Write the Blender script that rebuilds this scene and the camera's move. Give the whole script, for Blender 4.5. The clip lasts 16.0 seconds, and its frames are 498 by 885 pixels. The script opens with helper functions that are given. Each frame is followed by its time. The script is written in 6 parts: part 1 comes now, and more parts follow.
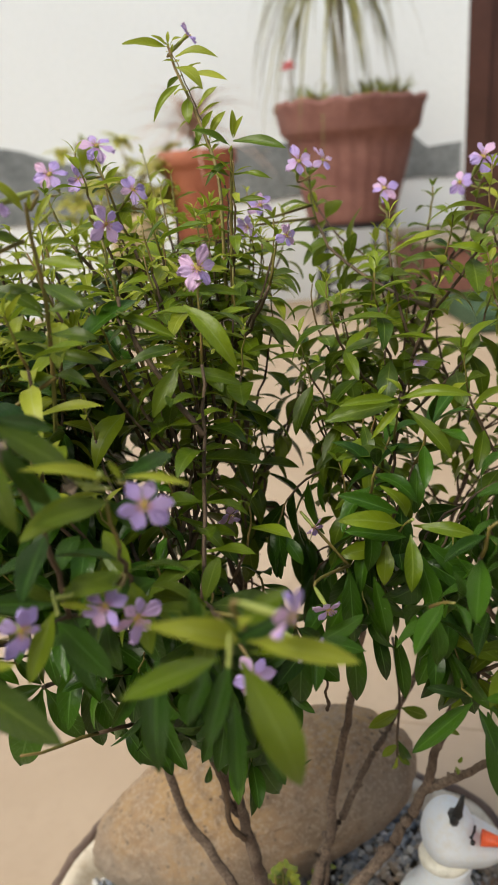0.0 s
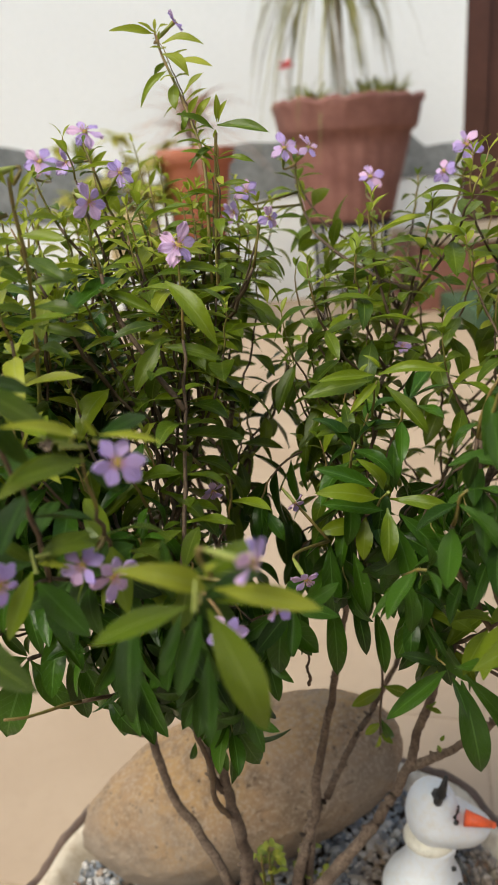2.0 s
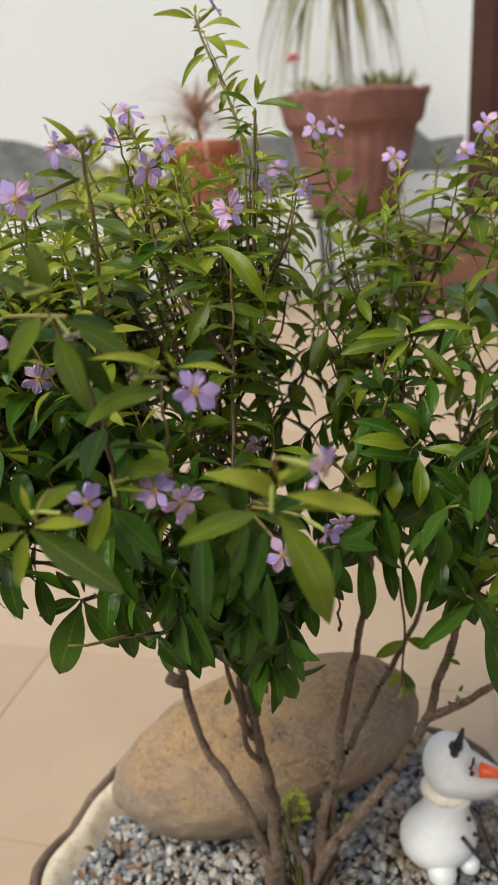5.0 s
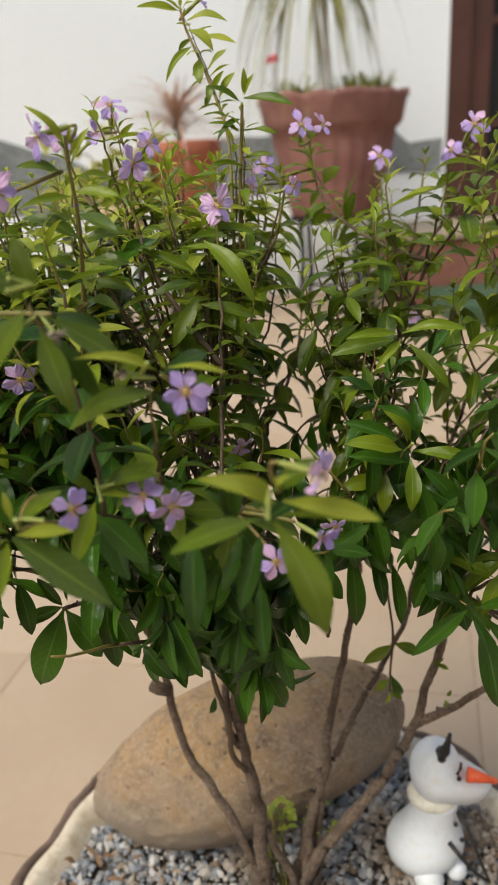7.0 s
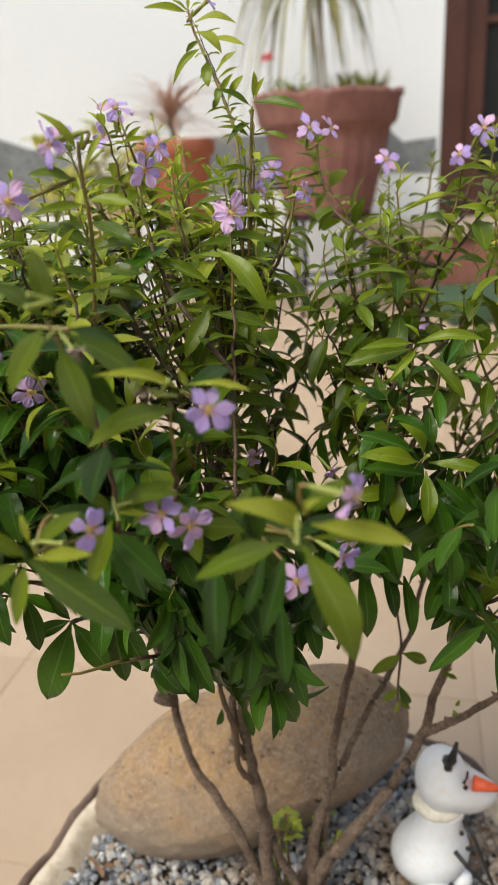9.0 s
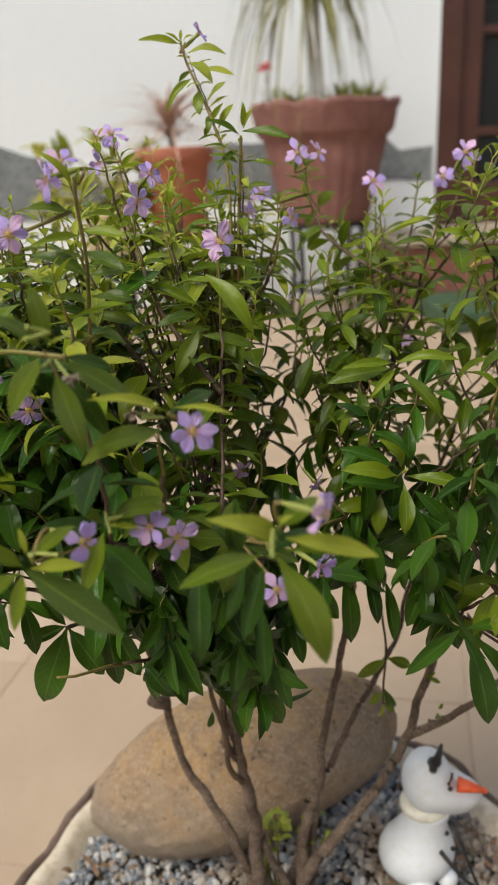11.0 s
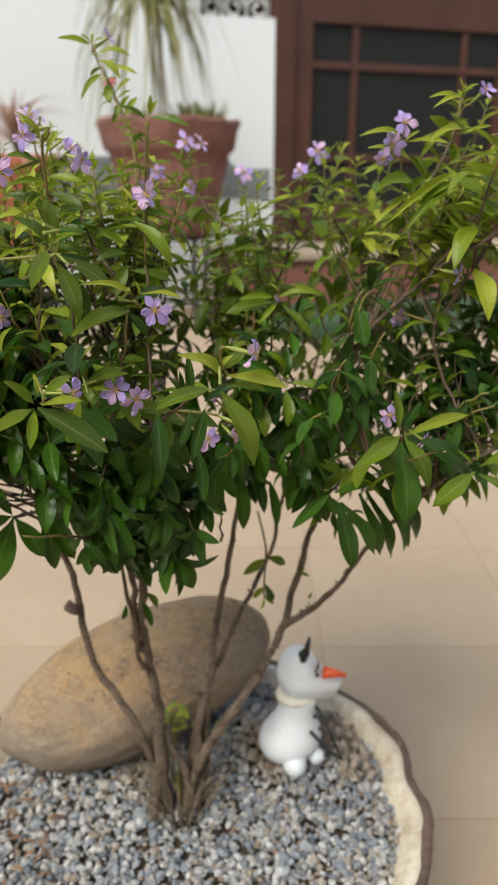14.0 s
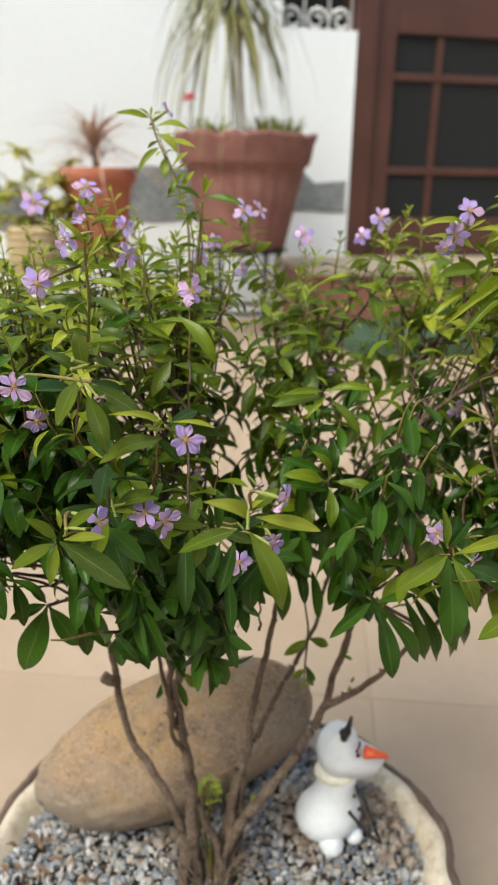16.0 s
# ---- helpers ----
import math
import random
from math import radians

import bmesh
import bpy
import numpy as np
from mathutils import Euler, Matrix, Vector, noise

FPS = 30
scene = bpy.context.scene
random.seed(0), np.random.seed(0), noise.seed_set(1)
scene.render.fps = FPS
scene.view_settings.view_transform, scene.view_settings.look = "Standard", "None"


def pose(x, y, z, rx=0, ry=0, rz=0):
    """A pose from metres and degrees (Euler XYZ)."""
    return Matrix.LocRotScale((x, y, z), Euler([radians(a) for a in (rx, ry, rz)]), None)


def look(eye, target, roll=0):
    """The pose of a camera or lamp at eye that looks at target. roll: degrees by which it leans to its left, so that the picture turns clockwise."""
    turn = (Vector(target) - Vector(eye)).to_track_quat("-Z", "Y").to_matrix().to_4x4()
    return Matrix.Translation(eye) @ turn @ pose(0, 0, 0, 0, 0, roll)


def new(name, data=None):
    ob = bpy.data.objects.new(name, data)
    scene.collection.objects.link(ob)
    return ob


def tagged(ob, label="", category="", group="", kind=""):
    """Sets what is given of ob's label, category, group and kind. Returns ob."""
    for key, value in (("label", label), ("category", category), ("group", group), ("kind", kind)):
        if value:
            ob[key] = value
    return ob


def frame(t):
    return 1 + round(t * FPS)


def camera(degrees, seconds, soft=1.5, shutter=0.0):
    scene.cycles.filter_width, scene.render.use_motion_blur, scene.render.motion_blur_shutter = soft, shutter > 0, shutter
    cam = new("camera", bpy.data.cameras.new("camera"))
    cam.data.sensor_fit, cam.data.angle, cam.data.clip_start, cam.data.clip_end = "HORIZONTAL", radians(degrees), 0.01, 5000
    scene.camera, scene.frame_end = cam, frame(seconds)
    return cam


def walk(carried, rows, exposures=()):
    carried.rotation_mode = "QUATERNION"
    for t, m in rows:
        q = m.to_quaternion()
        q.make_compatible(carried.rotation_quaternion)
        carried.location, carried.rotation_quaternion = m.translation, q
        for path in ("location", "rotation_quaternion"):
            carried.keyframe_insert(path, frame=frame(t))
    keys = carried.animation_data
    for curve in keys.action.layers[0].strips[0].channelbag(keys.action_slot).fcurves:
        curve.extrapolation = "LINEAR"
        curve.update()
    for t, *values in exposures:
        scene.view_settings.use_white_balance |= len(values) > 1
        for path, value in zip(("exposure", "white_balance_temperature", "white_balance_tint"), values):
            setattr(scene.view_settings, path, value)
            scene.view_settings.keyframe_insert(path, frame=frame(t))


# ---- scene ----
cam = camera(37.0, 16.0)
PATH = [
    (0, (0.066, 0.074, 0.496), (0.1, 1.944, -0.211), -4.2),
    (0.3, (0.075, 0.07, 0.499), (0.113, 1.941, -0.207), -3.9),
    (0.5, (0.079, 0.064, 0.5), (0.113, 1.935, -0.205), -4.2),
    (1, (0.072, 0.064, 0.491), (0.105, 1.936, -0.211), -4.2),
    (1.5, (0.071, 0.063, 0.488), (0.108, 1.934, -0.216), -4.0),
    (2, (0.071, 0.066, 0.49), (0.108, 1.937, -0.216), -4.0),
    (2.5, (0.069, 0.073, 0.492), (0.1, 1.944, -0.214), -4.0),
    (3, (0.067, 0.067, 0.49), (0.09, 1.938, -0.217), -4.0),
    (3.5, (0.076, 0.053, 0.488), (0.097, 1.922, -0.223), -3.9),
    (4, (0.062, 0.043, 0.485), (0.088, 1.91, -0.231), -3.9),
    (4.5, (0.055, 0.045, 0.49), (0.081, 1.912, -0.226), -4.0),
    (5, (0.056, 0.044, 0.484), (0.089, 1.912, -0.232), -3.9),
    (7.5, (0.051, 0.057, 0.481), (0.151, 1.922, -0.235), -3.2),
    (8, (0.048, 0.073, 0.475), (0.153, 1.937, -0.243), -3.1),
    (8.5, (0.045, 0.073, 0.476), (0.152, 1.935, -0.245), -3.1),
    (9, (0.047, 0.057, 0.485), (0.157, 1.919, -0.237), -3.1),
    (9.5, (0.051, 0.046, 0.493), (0.161, 1.907, -0.232), -3.0),
    (12, (0.05, 0.046, 0.492), (0.171, 1.915, -0.209), -3.1),
    (12.5, (0.055, 0.044, 0.498), (0.223, 1.907, -0.208), -3.6),
    (12.7, (0.057, 0.024, 0.509), (0.276, 1.881, -0.199), -3.3),
    (13, (0.044, -0.019, 0.49), (0.339, 1.828, -0.217), -2.8),
    (13.2, (0.037, -0.017, 0.494), (0.381, 1.82, -0.219), -2.3),
    (13.5, (0.022, -0.03, 0.494), (0.44, 1.795, -0.21), -1.4),
    (13.8, (0.012, -0.025, 0.48), (0.461, 1.8, -0.204), -0.9),
    (14, (0.01, -0.031, 0.476), (0.541, 1.777, -0.196), 0.2),
    (14.2, (0.013, -0.026, 0.471), (0.586, 1.774, -0.186), 0.9),
    (14.5, (0.012, -0.029, 0.498), (0.627, 1.753, -0.169), 1.5),
    (14.8, (0.032, -0.028, 0.526), (0.662, 1.754, -0.126), 2.2),
    (15, (0.018, -0.02, 0.513), (0.592, 1.78, -0.145), 1.6),
    (15.3, (0.025, -0.005, 0.497), (0.521, 1.817, -0.163), 0.8),
    (15.5, (0.029, -0.011, 0.496), (0.483, 1.819, -0.168), 0.4),
    (15.7, (0.028, -0.012, 0.499), (0.438, 1.83, -0.164), 0.5),
    (16, (0.026, -0.009, 0.511), (0.384, 1.841, -0.157), 0.9),
]
walk(cam, [(t, look(eye, target, roll)) for t, eye, target, roll in PATH], ((0, 0.85, 6750, 4.5), (3, 0.89, 6750, 4.5), (5, 0.78, 6770, 5.0), (7.5, 0.81, 6730, 5.5), (8.6, 0.95, 6700, 6.0), (9.1, 0.95, 6690, 6.0), (9.6, 0.79, 6690, 6.0), (12.5, 0.73, 6690, 5.0), (13.5, 0.90, 6570, 3.5), (14, 0.86, 6540, 3.0), (15, 0.99, 6530, 3.0), (16, 1.03, 6540, 3.0)))
cam.data.dof.use_dof = True
cam.data.dof.focus_distance = 0.250
cam.data.dof.aperture_fstop = 22.0

# ---- light: bright hazy sky over an open terrace, soft sun ----
SUN_EL, SUN_AZ = 52.0, 229.0
world = bpy.data.worlds.new("sky")
scene.world = world
world.use_nodes = True
wn = world.node_tree
sky = wn.nodes.new("ShaderNodeTexSky")
sky.sky_type = "NISHITA"
sky.sun_disc = False
sky.sun_elevation = radians(SUN_EL)
sky.sun_rotation = radians(SUN_AZ)
sky.air_density, sky.dust_density, sky.ozone_density = 1.0, 3.5, 1.0
wn.links.new(sky.outputs[0], wn.nodes["Background"].inputs[0])
wn.nodes["Background"].inputs[1].default_value = 0.113
sun = new("sun", bpy.data.lights.new("sun", "SUN"))
sun.data.energy, sun.data.angle, sun.data.color = 1.46, radians(38), (1.0, 0.975, 0.91)
sun.matrix_world = look((0, 0, 0), (-math.sin(radians(SUN_AZ)) * math.cos(radians(SUN_EL)), -math.cos(radians(SUN_AZ)) * math.cos(radians(SUN_EL)), -math.sin(radians(SUN_EL))))


# ---- materials ----
def ramp(nt, src, stops):
    r = nt.nodes.new("ShaderNodeValToRGB")
    while len(r.color_ramp.elements) < len(stops):
        r.color_ramp.elements.new(0.5)
    for e, (p, c) in zip(r.color_ramp.elements, stops):
        e.position, e.color = p, (*c, 1)
    nt.links.new(src, r.inputs[0])
    return r.outputs[0]


def mixc(nt, fac, a, b, kind="MIX"):
    m = nt.nodes.new("ShaderNodeMix")
    m.data_type, m.blend_type = "RGBA", kind
    for sock, v in ((0, fac), (6, a), (7, b)):
        if isinstance(v, bpy.types.NodeSocket):
            nt.links.new(v, m.inputs[sock])
        else:
            m.inputs[sock].default_value = v if sock == 0 else (*v, 1)
    return m.outputs[2]


def noise_tex(nt, scale, detail=4.0, rough=0.55, coord="Object"):
    tc = nt.nodes.new("ShaderNodeTexCoord")
    n = nt.nodes.new("ShaderNodeTexNoise")
    n.inputs["Scale"].default_value, n.inputs["Detail"].default_value, n.inputs["Roughness"].default_value = scale, detail, rough
    nt.links.new(tc.outputs[coord], n.inputs["Vector"])
    return n.outputs["Fac"]


def bump(nt, bsdf, height, strength, distance):
    b = nt.nodes.new("ShaderNodeBump")
    b.inputs["Strength"].default_value, b.inputs["Distance"].default_value = strength, distance
    nt.links.new(height, b.inputs["Height"])
    nt.links.new(b.outputs[0], bsdf.inputs["Normal"])


def material(name, roughness=0.6, metallic=0.0):
    m = bpy.data.materials.new(name)
    m.use_nodes = True
    b = m.node_tree.nodes["Principled BSDF"]
    b.inputs["Roughness"].default_value, b.inputs["Metallic"].default_value = roughness, metallic
    return m, m.node_tree, b


def surface(name, c1, c2, big, fine, roughness=0.6, relief=0.3, depth=0.002, metallic=0.0, c3=None):
    """Two tones in large patches, a third as fine specks, and relief."""
    m, nt, b = material(name, roughness, metallic)
    col = ramp(nt, noise_tex(nt, big), [(0.3, c1), (0.7, c2)])
    f = noise_tex(nt, fine, 6.0, 0.65)
    col = mixc(nt, ramp(nt, f, [(0.45, (0, 0, 0)), (0.75, (1, 1, 1))]), col, c3 or tuple(0.7 * v for v in c1))
    nt.links.new(col, b.inputs["Base Color"])
    bump(nt, b, f, relief, depth)
    return m


def by_random(nt, island):
    if island:
        return nt.nodes.new("ShaderNodeNewGeometry").outputs["Random Per Island"]
    return nt.nodes.new("ShaderNodeObjectInfo").outputs["Random"]


def leaf_material(name, dark, light, vein, island, glow=0.25, roughness=0.33, gloss=0.34):
    """Glossy leaf: pale midrib and side veins over a mottled green, thin enough to pass light."""
    m, nt, b = material(name, roughness)
    base = ramp(nt, by_random(nt, island), [(0.0, dark), (0.55, tuple((a + c) / 2 for a, c in zip(dark, light))), (1.0, light)])
    base = mixc(nt, ramp(nt, noise_tex(nt, 180.0), [(0.35, (0, 0, 0)), (0.8, (0.35, 0.35, 0.35))]), base, light)
    uv = nt.nodes.new("ShaderNodeUVMap")
    sep = nt.nodes.new("ShaderNodeSeparateXYZ")
    nt.links.new(uv.outputs[0], sep.inputs[0])

    def math_node(op, a, c):
        n = nt.nodes.new("ShaderNodeMath")
        n.operation = op
        for i, v in enumerate((a, c)):
            if isinstance(v, bpy.types.NodeSocket):
                nt.links.new(v, n.inputs[i])
            else:
                n.inputs[i].default_value = v
        return n.outputs[0]

    across = math_node("ABSOLUTE", math_node("SUBTRACT", sep.outputs[0], 0.5), 0.0)
    mid = math_node("LESS_THAN", across, 0.030)
    side = math_node("SUBTRACT", sep.outputs[1], math_node("MULTIPLY", across, 0.45))
    side = math_node("LESS_THAN", math_node("FRACT", math_node("MULTIPLY", side, 9.0), 0.0), 0.09)
    veins = math_node("MAXIMUM", mid, math_node("MULTIPLY", side, 0.34))
    col = mixc(nt, math_node("MULTIPLY", veins, 0.58), base, vein)
    col = mixc(nt, ramp(nt, noise_tex(nt, 750.0, 2.0), [(0.74, (0, 0, 0)), (0.79, (0.35, 0.35, 0.35))]), col, (0.45, 0.47, 0.36))
    nt.links.new(col, b.inputs["Base Color"])
    bump(nt, b, math_node("ADD", veins, math_node("MULTIPLY", noise_tex(nt, 330.0, 3.0), 1.6)), 0.5, 0.0005)
    b.inputs["Specular IOR Level"].default_value = gloss
    tr = nt.nodes.new("ShaderNodeBsdfTranslucent")
    nt.links.new(mixc(nt, 0.5, col, (0.30, 0.41, 0.035)), tr.inputs[0])
    mx = nt.nodes.new("ShaderNodeMixShader")
    mx.inputs[0].default_value = glow
    nt.links.new(b.outputs[0], mx.inputs[1])
    nt.links.new(tr.outputs[0], mx.inputs[2])
    nt.links.new(mx.outputs[0], nt.nodes["Material Output"].inputs[0])
    return m


# the old-leaf green also carries the shade inside and under the crown
OLD_SHADED = ((0.006, 0.025, 0.0018), (0.040, 0.104, 0.0055), (0.09, 0.17, 0.038))
MID = ((0.022, 0.058, 0.0036), (0.148, 0.204, 0.0070), (0.20, 0.26, 0.05))
YOUNG = ((0.056, 0.108, 0.004), (0.195, 0.258, 0.010), (0.25, 0.32, 0.08))
TIP = ((0.215, 0.262, 0.012), (0.415, 0.446, 0.046), (0.44, 0.48, 0.14))
leaf_old_shaded = leaf_material("leaf_old_shaded", *OLD_SHADED, False, 0.08, 0.28, 0.24)
leaf_young = leaf_material("leaf_young", *YOUNG, False, 0.25, 0.27)
leaf_tip = leaf_material("leaf_tip", *TIP, False, 0.36, 0.38)
leaf_tip_joined = leaf_material("leaf_tip_joined", *TIP, True, 0.36, 0.38)
leaf_mid = leaf_material("leaf_mid", *MID, False, 0.26, 0.34)
leaf_mid_joined = leaf_material("leaf_mid_joined", *MID, True, 0.26, 0.34)
leaf_old_shaded_joined = leaf_material("leaf_old_shaded_joined", *OLD_SHADED, True, 0.08, 0.28, 0.24)
leaf_young_joined = leaf_material("leaf_young_joined", *YOUNG, True, 0.28, 0.34)
bark = surface("bark", (0.125, 0.082, 0.056), (0.33, 0.245, 0.180), 90, 620, 0.9, 1.0, 0.003, c3=(0.065, 0.040, 0.027))
dry_mat = surface("dry_fibre", (0.17, 0.125, 0.085), (0.36, 0.28, 0.20), 80, 500, 0.85, 0.4, 0.0004)
litter_mat = surface("dry_leaf", (0.13, 0.070, 0.038), (0.27, 0.165, 0.09), 60, 400, 0.8, 0.4, 0.0005)
twig = surface("twig", (0.075, 0.045, 0.028), (0.13, 0.085, 0.045), 90, 600, 0.7, 0.5, 0.0006)
green_twig = surface("green_twig", (0.16, 0.17, 0.03), (0.24, 0.13, 0.05), 70, 500, 0.55, 0.3, 0.0003)


def petal_material():
    m, nt, b = material("petal", 0.55)
    col = ramp(nt, by_random(nt, False), [(0.25, (0.55, 0.42, 0.85)), (0.6, (0.66, 0.49, 0.83)), (0.9, (0.78, 0.53, 0.76))])
    uv = nt.nodes.new("ShaderNodeUVMap")
    sep = nt.nodes.new("ShaderNodeSeparateXYZ")
    nt.links.new(uv.outputs[0], sep.inputs[0])
    # fine darker veins that run out along the petal
    wave = nt.nodes.new("ShaderNodeTexWave")
    wave.inputs["Scale"].default_value, wave.inputs["Distortion"].default_value = 2.1, 1.6
    nt.links.new(uv.outputs[0], wave.inputs[0])
    vein = mixc(nt, ramp(nt, sep.outputs[1], [(0.15, (1, 1, 1)), (0.85, (0.15, 0.15, 0.15))]), (0, 0, 0), ramp(nt, wave.outputs[1], [(0.55, (0, 0, 0)), (0.95, (0.55, 0.55, 0.55))]))
    col = mixc(nt, vein, col, (0.36, 0.19, 0.60))
    col = mixc(nt, ramp(nt, sep.outputs[1], [(0.0, (0.8, 0.8, 0.8)), (0.35, (0, 0, 0))]), col, (0.50, 0.20, 0.45))
    nt.links.new(col, b.inputs["Base Color"])
    bump(nt, b, noise_tex(nt, 900.0), 0.4, 0.0004)
    tr = nt.nodes.new("ShaderNodeBsdfTranslucent")
    nt.links.new(col, tr.inputs[0])
    mx = nt.nodes.new("ShaderNodeMixShader")
    mx.inputs[0].default_value = 0.3
    nt.links.new(b.outputs[0], mx.inputs[1])
    nt.links.new(tr.outputs[0], mx.inputs[2])
    nt.links.new(mx.outputs[0], nt.nodes["Material Output"].inputs[0])
    return m


petal_mat = petal_material()
calyx_mat = surface("calyx", (0.24, 0.30, 0.05), (0.34, 0.36, 0.09), 200, 900, 0.5, 0.3, 0.0003)
stamen_mat = surface("stamen", (0.55, 0.42, 0.08), (0.45, 0.25, 0.12), 500, 1500, 0.6, 0.2, 0.0002)
rock_mat, rnt, rb = material("river_stone", 0.78)
rcol = ramp(rnt, noise_tex(rnt, 11.0, 3.0), [(0.36, (0.33, 0.245, 0.175)), (0.5, (0.47, 0.315, 0.190)), (0.62, (0.58, 0.365, 0.170))])
rcol = mixc(rnt, ramp(rnt, noise_tex(rnt, 60.0, 6.0, 0.7), [(0.46, (0, 0, 0)), (0.66, (0.85, 0.85, 0.85))]), rcol, (0.27, 0.185, 0.12))
rcol = mixc(rnt, ramp(rnt, noise_tex(rnt, 260.0, 2.0, 0.4), [(0.66, (0, 0, 0)), (0.72, (0.8, 0.8, 0.8))]), rcol, (0.15, 0.10, 0.065))
rcol = mixc(rnt, ramp(rnt, noise_tex(rnt, 420.0, 4.0, 0.7), [(0.48, (0, 0, 0)), (0.62, (0.7, 0.7, 0.7))]), rcol, (0.60, 0.47, 0.34))
rcol = mixc(rnt, ramp(rnt, noise_tex(rnt, 28.0, 4.0, 0.6), [(0.50, (0, 0, 0)), (0.62, (0.4, 0.4, 0.4))]), rcol, (0.42, 0.35, 0.28))
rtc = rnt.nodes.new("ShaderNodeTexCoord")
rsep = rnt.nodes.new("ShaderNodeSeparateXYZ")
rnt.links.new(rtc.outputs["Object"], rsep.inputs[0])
rshade = rnt.nodes.new("ShaderNodeMath")
rshade.operation = "MULTIPLY_ADD"
rnt.links.new(noise_tex(rnt, 18.0, 5.0, 0.6), rshade.inputs[0])
rshade.inputs[1].default_value = 0.07
rnt.links.new(rsep.outputs[2], rshade.inputs[2])
# the stone's greyer lower half, with its underside shade put into the colour
rcol = mixc(rnt, ramp(rnt, rshade.outputs[0], [(0.152, (0.75, 0.75, 0.75)), (0.192, (0, 0, 0))]), rcol, (0.36, 0.295, 0.235))
rnt.links.new(rcol, rb.inputs["Base Color"])
bump(rnt, rb, noise_tex(rnt, 230.0, 8.0, 0.8), 1.0, 0.004)
glaze = surface("cream_glaze", (0.55, 0.475, 0.365), (0.68, 0.605, 0.49), 25, 120, 0.35, 0.25, 0.001, c3=(0.38, 0.29, 0.19))
dark_rim = surface("brown_rim", (0.085, 0.05, 0.035), (0.15, 0.10, 0.075), 40, 200, 0.5, 0.4, 0.001)
ceramic = surface("white_ceramic", (0.73, 0.765, 0.81), (0.80, 0.835, 0.88), 40, 260, 0.45, 0.15, 0.0006, c3=(0.74, 0.73, 0.70))
orange = surface("orange_paint", (0.80, 0.10, 0.03), (0.85, 0.16, 0.05), 60, 300, 0.45, 0.1, 0.0004)
black_paint = surface("black_paint", (0.012, 0.012, 0.012), (0.03, 0.028, 0.025), 60, 300, 0.5, 0.2, 0.0004)
cream_paint = surface("cream_paint", (0.70, 0.66, 0.54), (0.78, 0.75, 0.66), 60, 300, 0.45, 0.15, 0.0005)
soil = surface("soil", (0.05, 0.035, 0.022), (0.10, 0.07, 0.045), 40, 300, 0.9, 0.8, 0.003)
tile_mat, tnt, tb = material("floor_tile", 0.55)
tcol = ramp(tnt, noise_tex(tnt, 6.0), [(0.3, (0.352, 0.260, 0.178)), (0.7, (0.405, 0.309, 0.219))])
tcol = mixc(tnt, ramp(tnt, noise_tex(tnt, 70.0, 6.0), [(0.5, (0, 0, 0)), (0.8, (0.6, 0.6, 0.6))]), tcol, (0.35, 0.262, 0.182))
tcol = mixc(tnt, 0.10, tcol, ramp(tnt, by_random(tnt, False), [(0.0, (0.38, 0.27, 0.18)), (1.0, (0.72, 0.58, 0.44))]))
tnt.links.new(tcol, tb.inputs["Base Color"])
bump(tnt, tb, noise_tex(tnt, 160.0, 5.0), 0.3, 0.001)
grout = surface("grout", (0.345, 0.258, 0.175), (0.395, 0.303, 0.212), 20, 200, 0.9, 0.4, 0.001)
wall_mat = surface("white_wall_paint", (0.73, 0.765, 0.785), (0.77, 0.805, 0.825), 1.5, 60, 0.7, 0.25, 0.001, c3=(0.71, 0.75, 0.77))
mural_mat = surface("grey_wall_paint", (0.13, 0.145, 0.15), (0.26, 0.28, 0.285), 7, 60, 0.75, 0.2, 0.001, c3=(0.08, 0.09, 0.095))
added_wall_mat = surface("added_wall_plaster", (0.34, 0.31, 0.27), (0.42, 0.39, 0.34), 1.2, 50, 0.85, 0.3, 0.002)
door_mat = surface("red_brown_paint", (0.068, 0.028, 0.019), (0.094, 0.040, 0.029), 6, 120, 0.42, 0.2, 0.0008)
terracotta = surface("terracotta", (0.185, 0.078, 0.065), (0.30, 0.148, 0.125), 11, 140, 0.85, 0.6, 0.003, c3=(0.17, 0.07, 0.058))
terracotta_light = surface("orange_terracotta", (0.42, 0.135, 0.075), (0.50, 0.19, 0.115), 9, 140, 0.75, 0.4, 0.002)
step_red = surface("red_step", (0.22, 0.085, 0.06), (0.30, 0.13, 0.095), 8, 90, 0.6, 0.4, 0.002)
step_tan = surface("tan_step", (0.36, 0.29, 0.21), (0.46, 0.38, 0.29), 8, 90, 0.6, 0.4, 0.002)
mat_green = surface("green_mat", (0.035, 0.075, 0.035), (0.06, 0.11, 0.055), 15, 300, 0.95, 0.9, 0.004)
basket_mat = surface("woven_beige", (0.46, 0.36, 0.20), (0.58, 0.48, 0.30), 20, 200, 0.8, 0.5, 0.002)
iron = surface("black_iron", (0.012, 0.012, 0.013), (0.03, 0.03, 0.032), 30, 200, 0.45, 0.3, 0.001, 0.6)
white_iron = surface("white_iron", (0.70, 0.70, 0.68), (0.78, 0.78, 0.76), 30, 200, 0.45, 0.3, 0.001)
palm_leaf = surface("palm_leaf", (0.13, 0.135, 0.03), (0.32, 0.29, 0.10), 12, 90, 0.45, 0.2, 0.001)
palm_trunk = surface("palm_trunk", (0.44, 0.40, 0.32), (0.60, 0.55, 0.46), 30, 150, 0.85, 0.6, 0.002)
red_leaf = surface("red_leaf", (0.44, 0.28, 0.21), (0.62, 0.46, 0.37), 14, 90, 0.45, 0.2, 0.001)
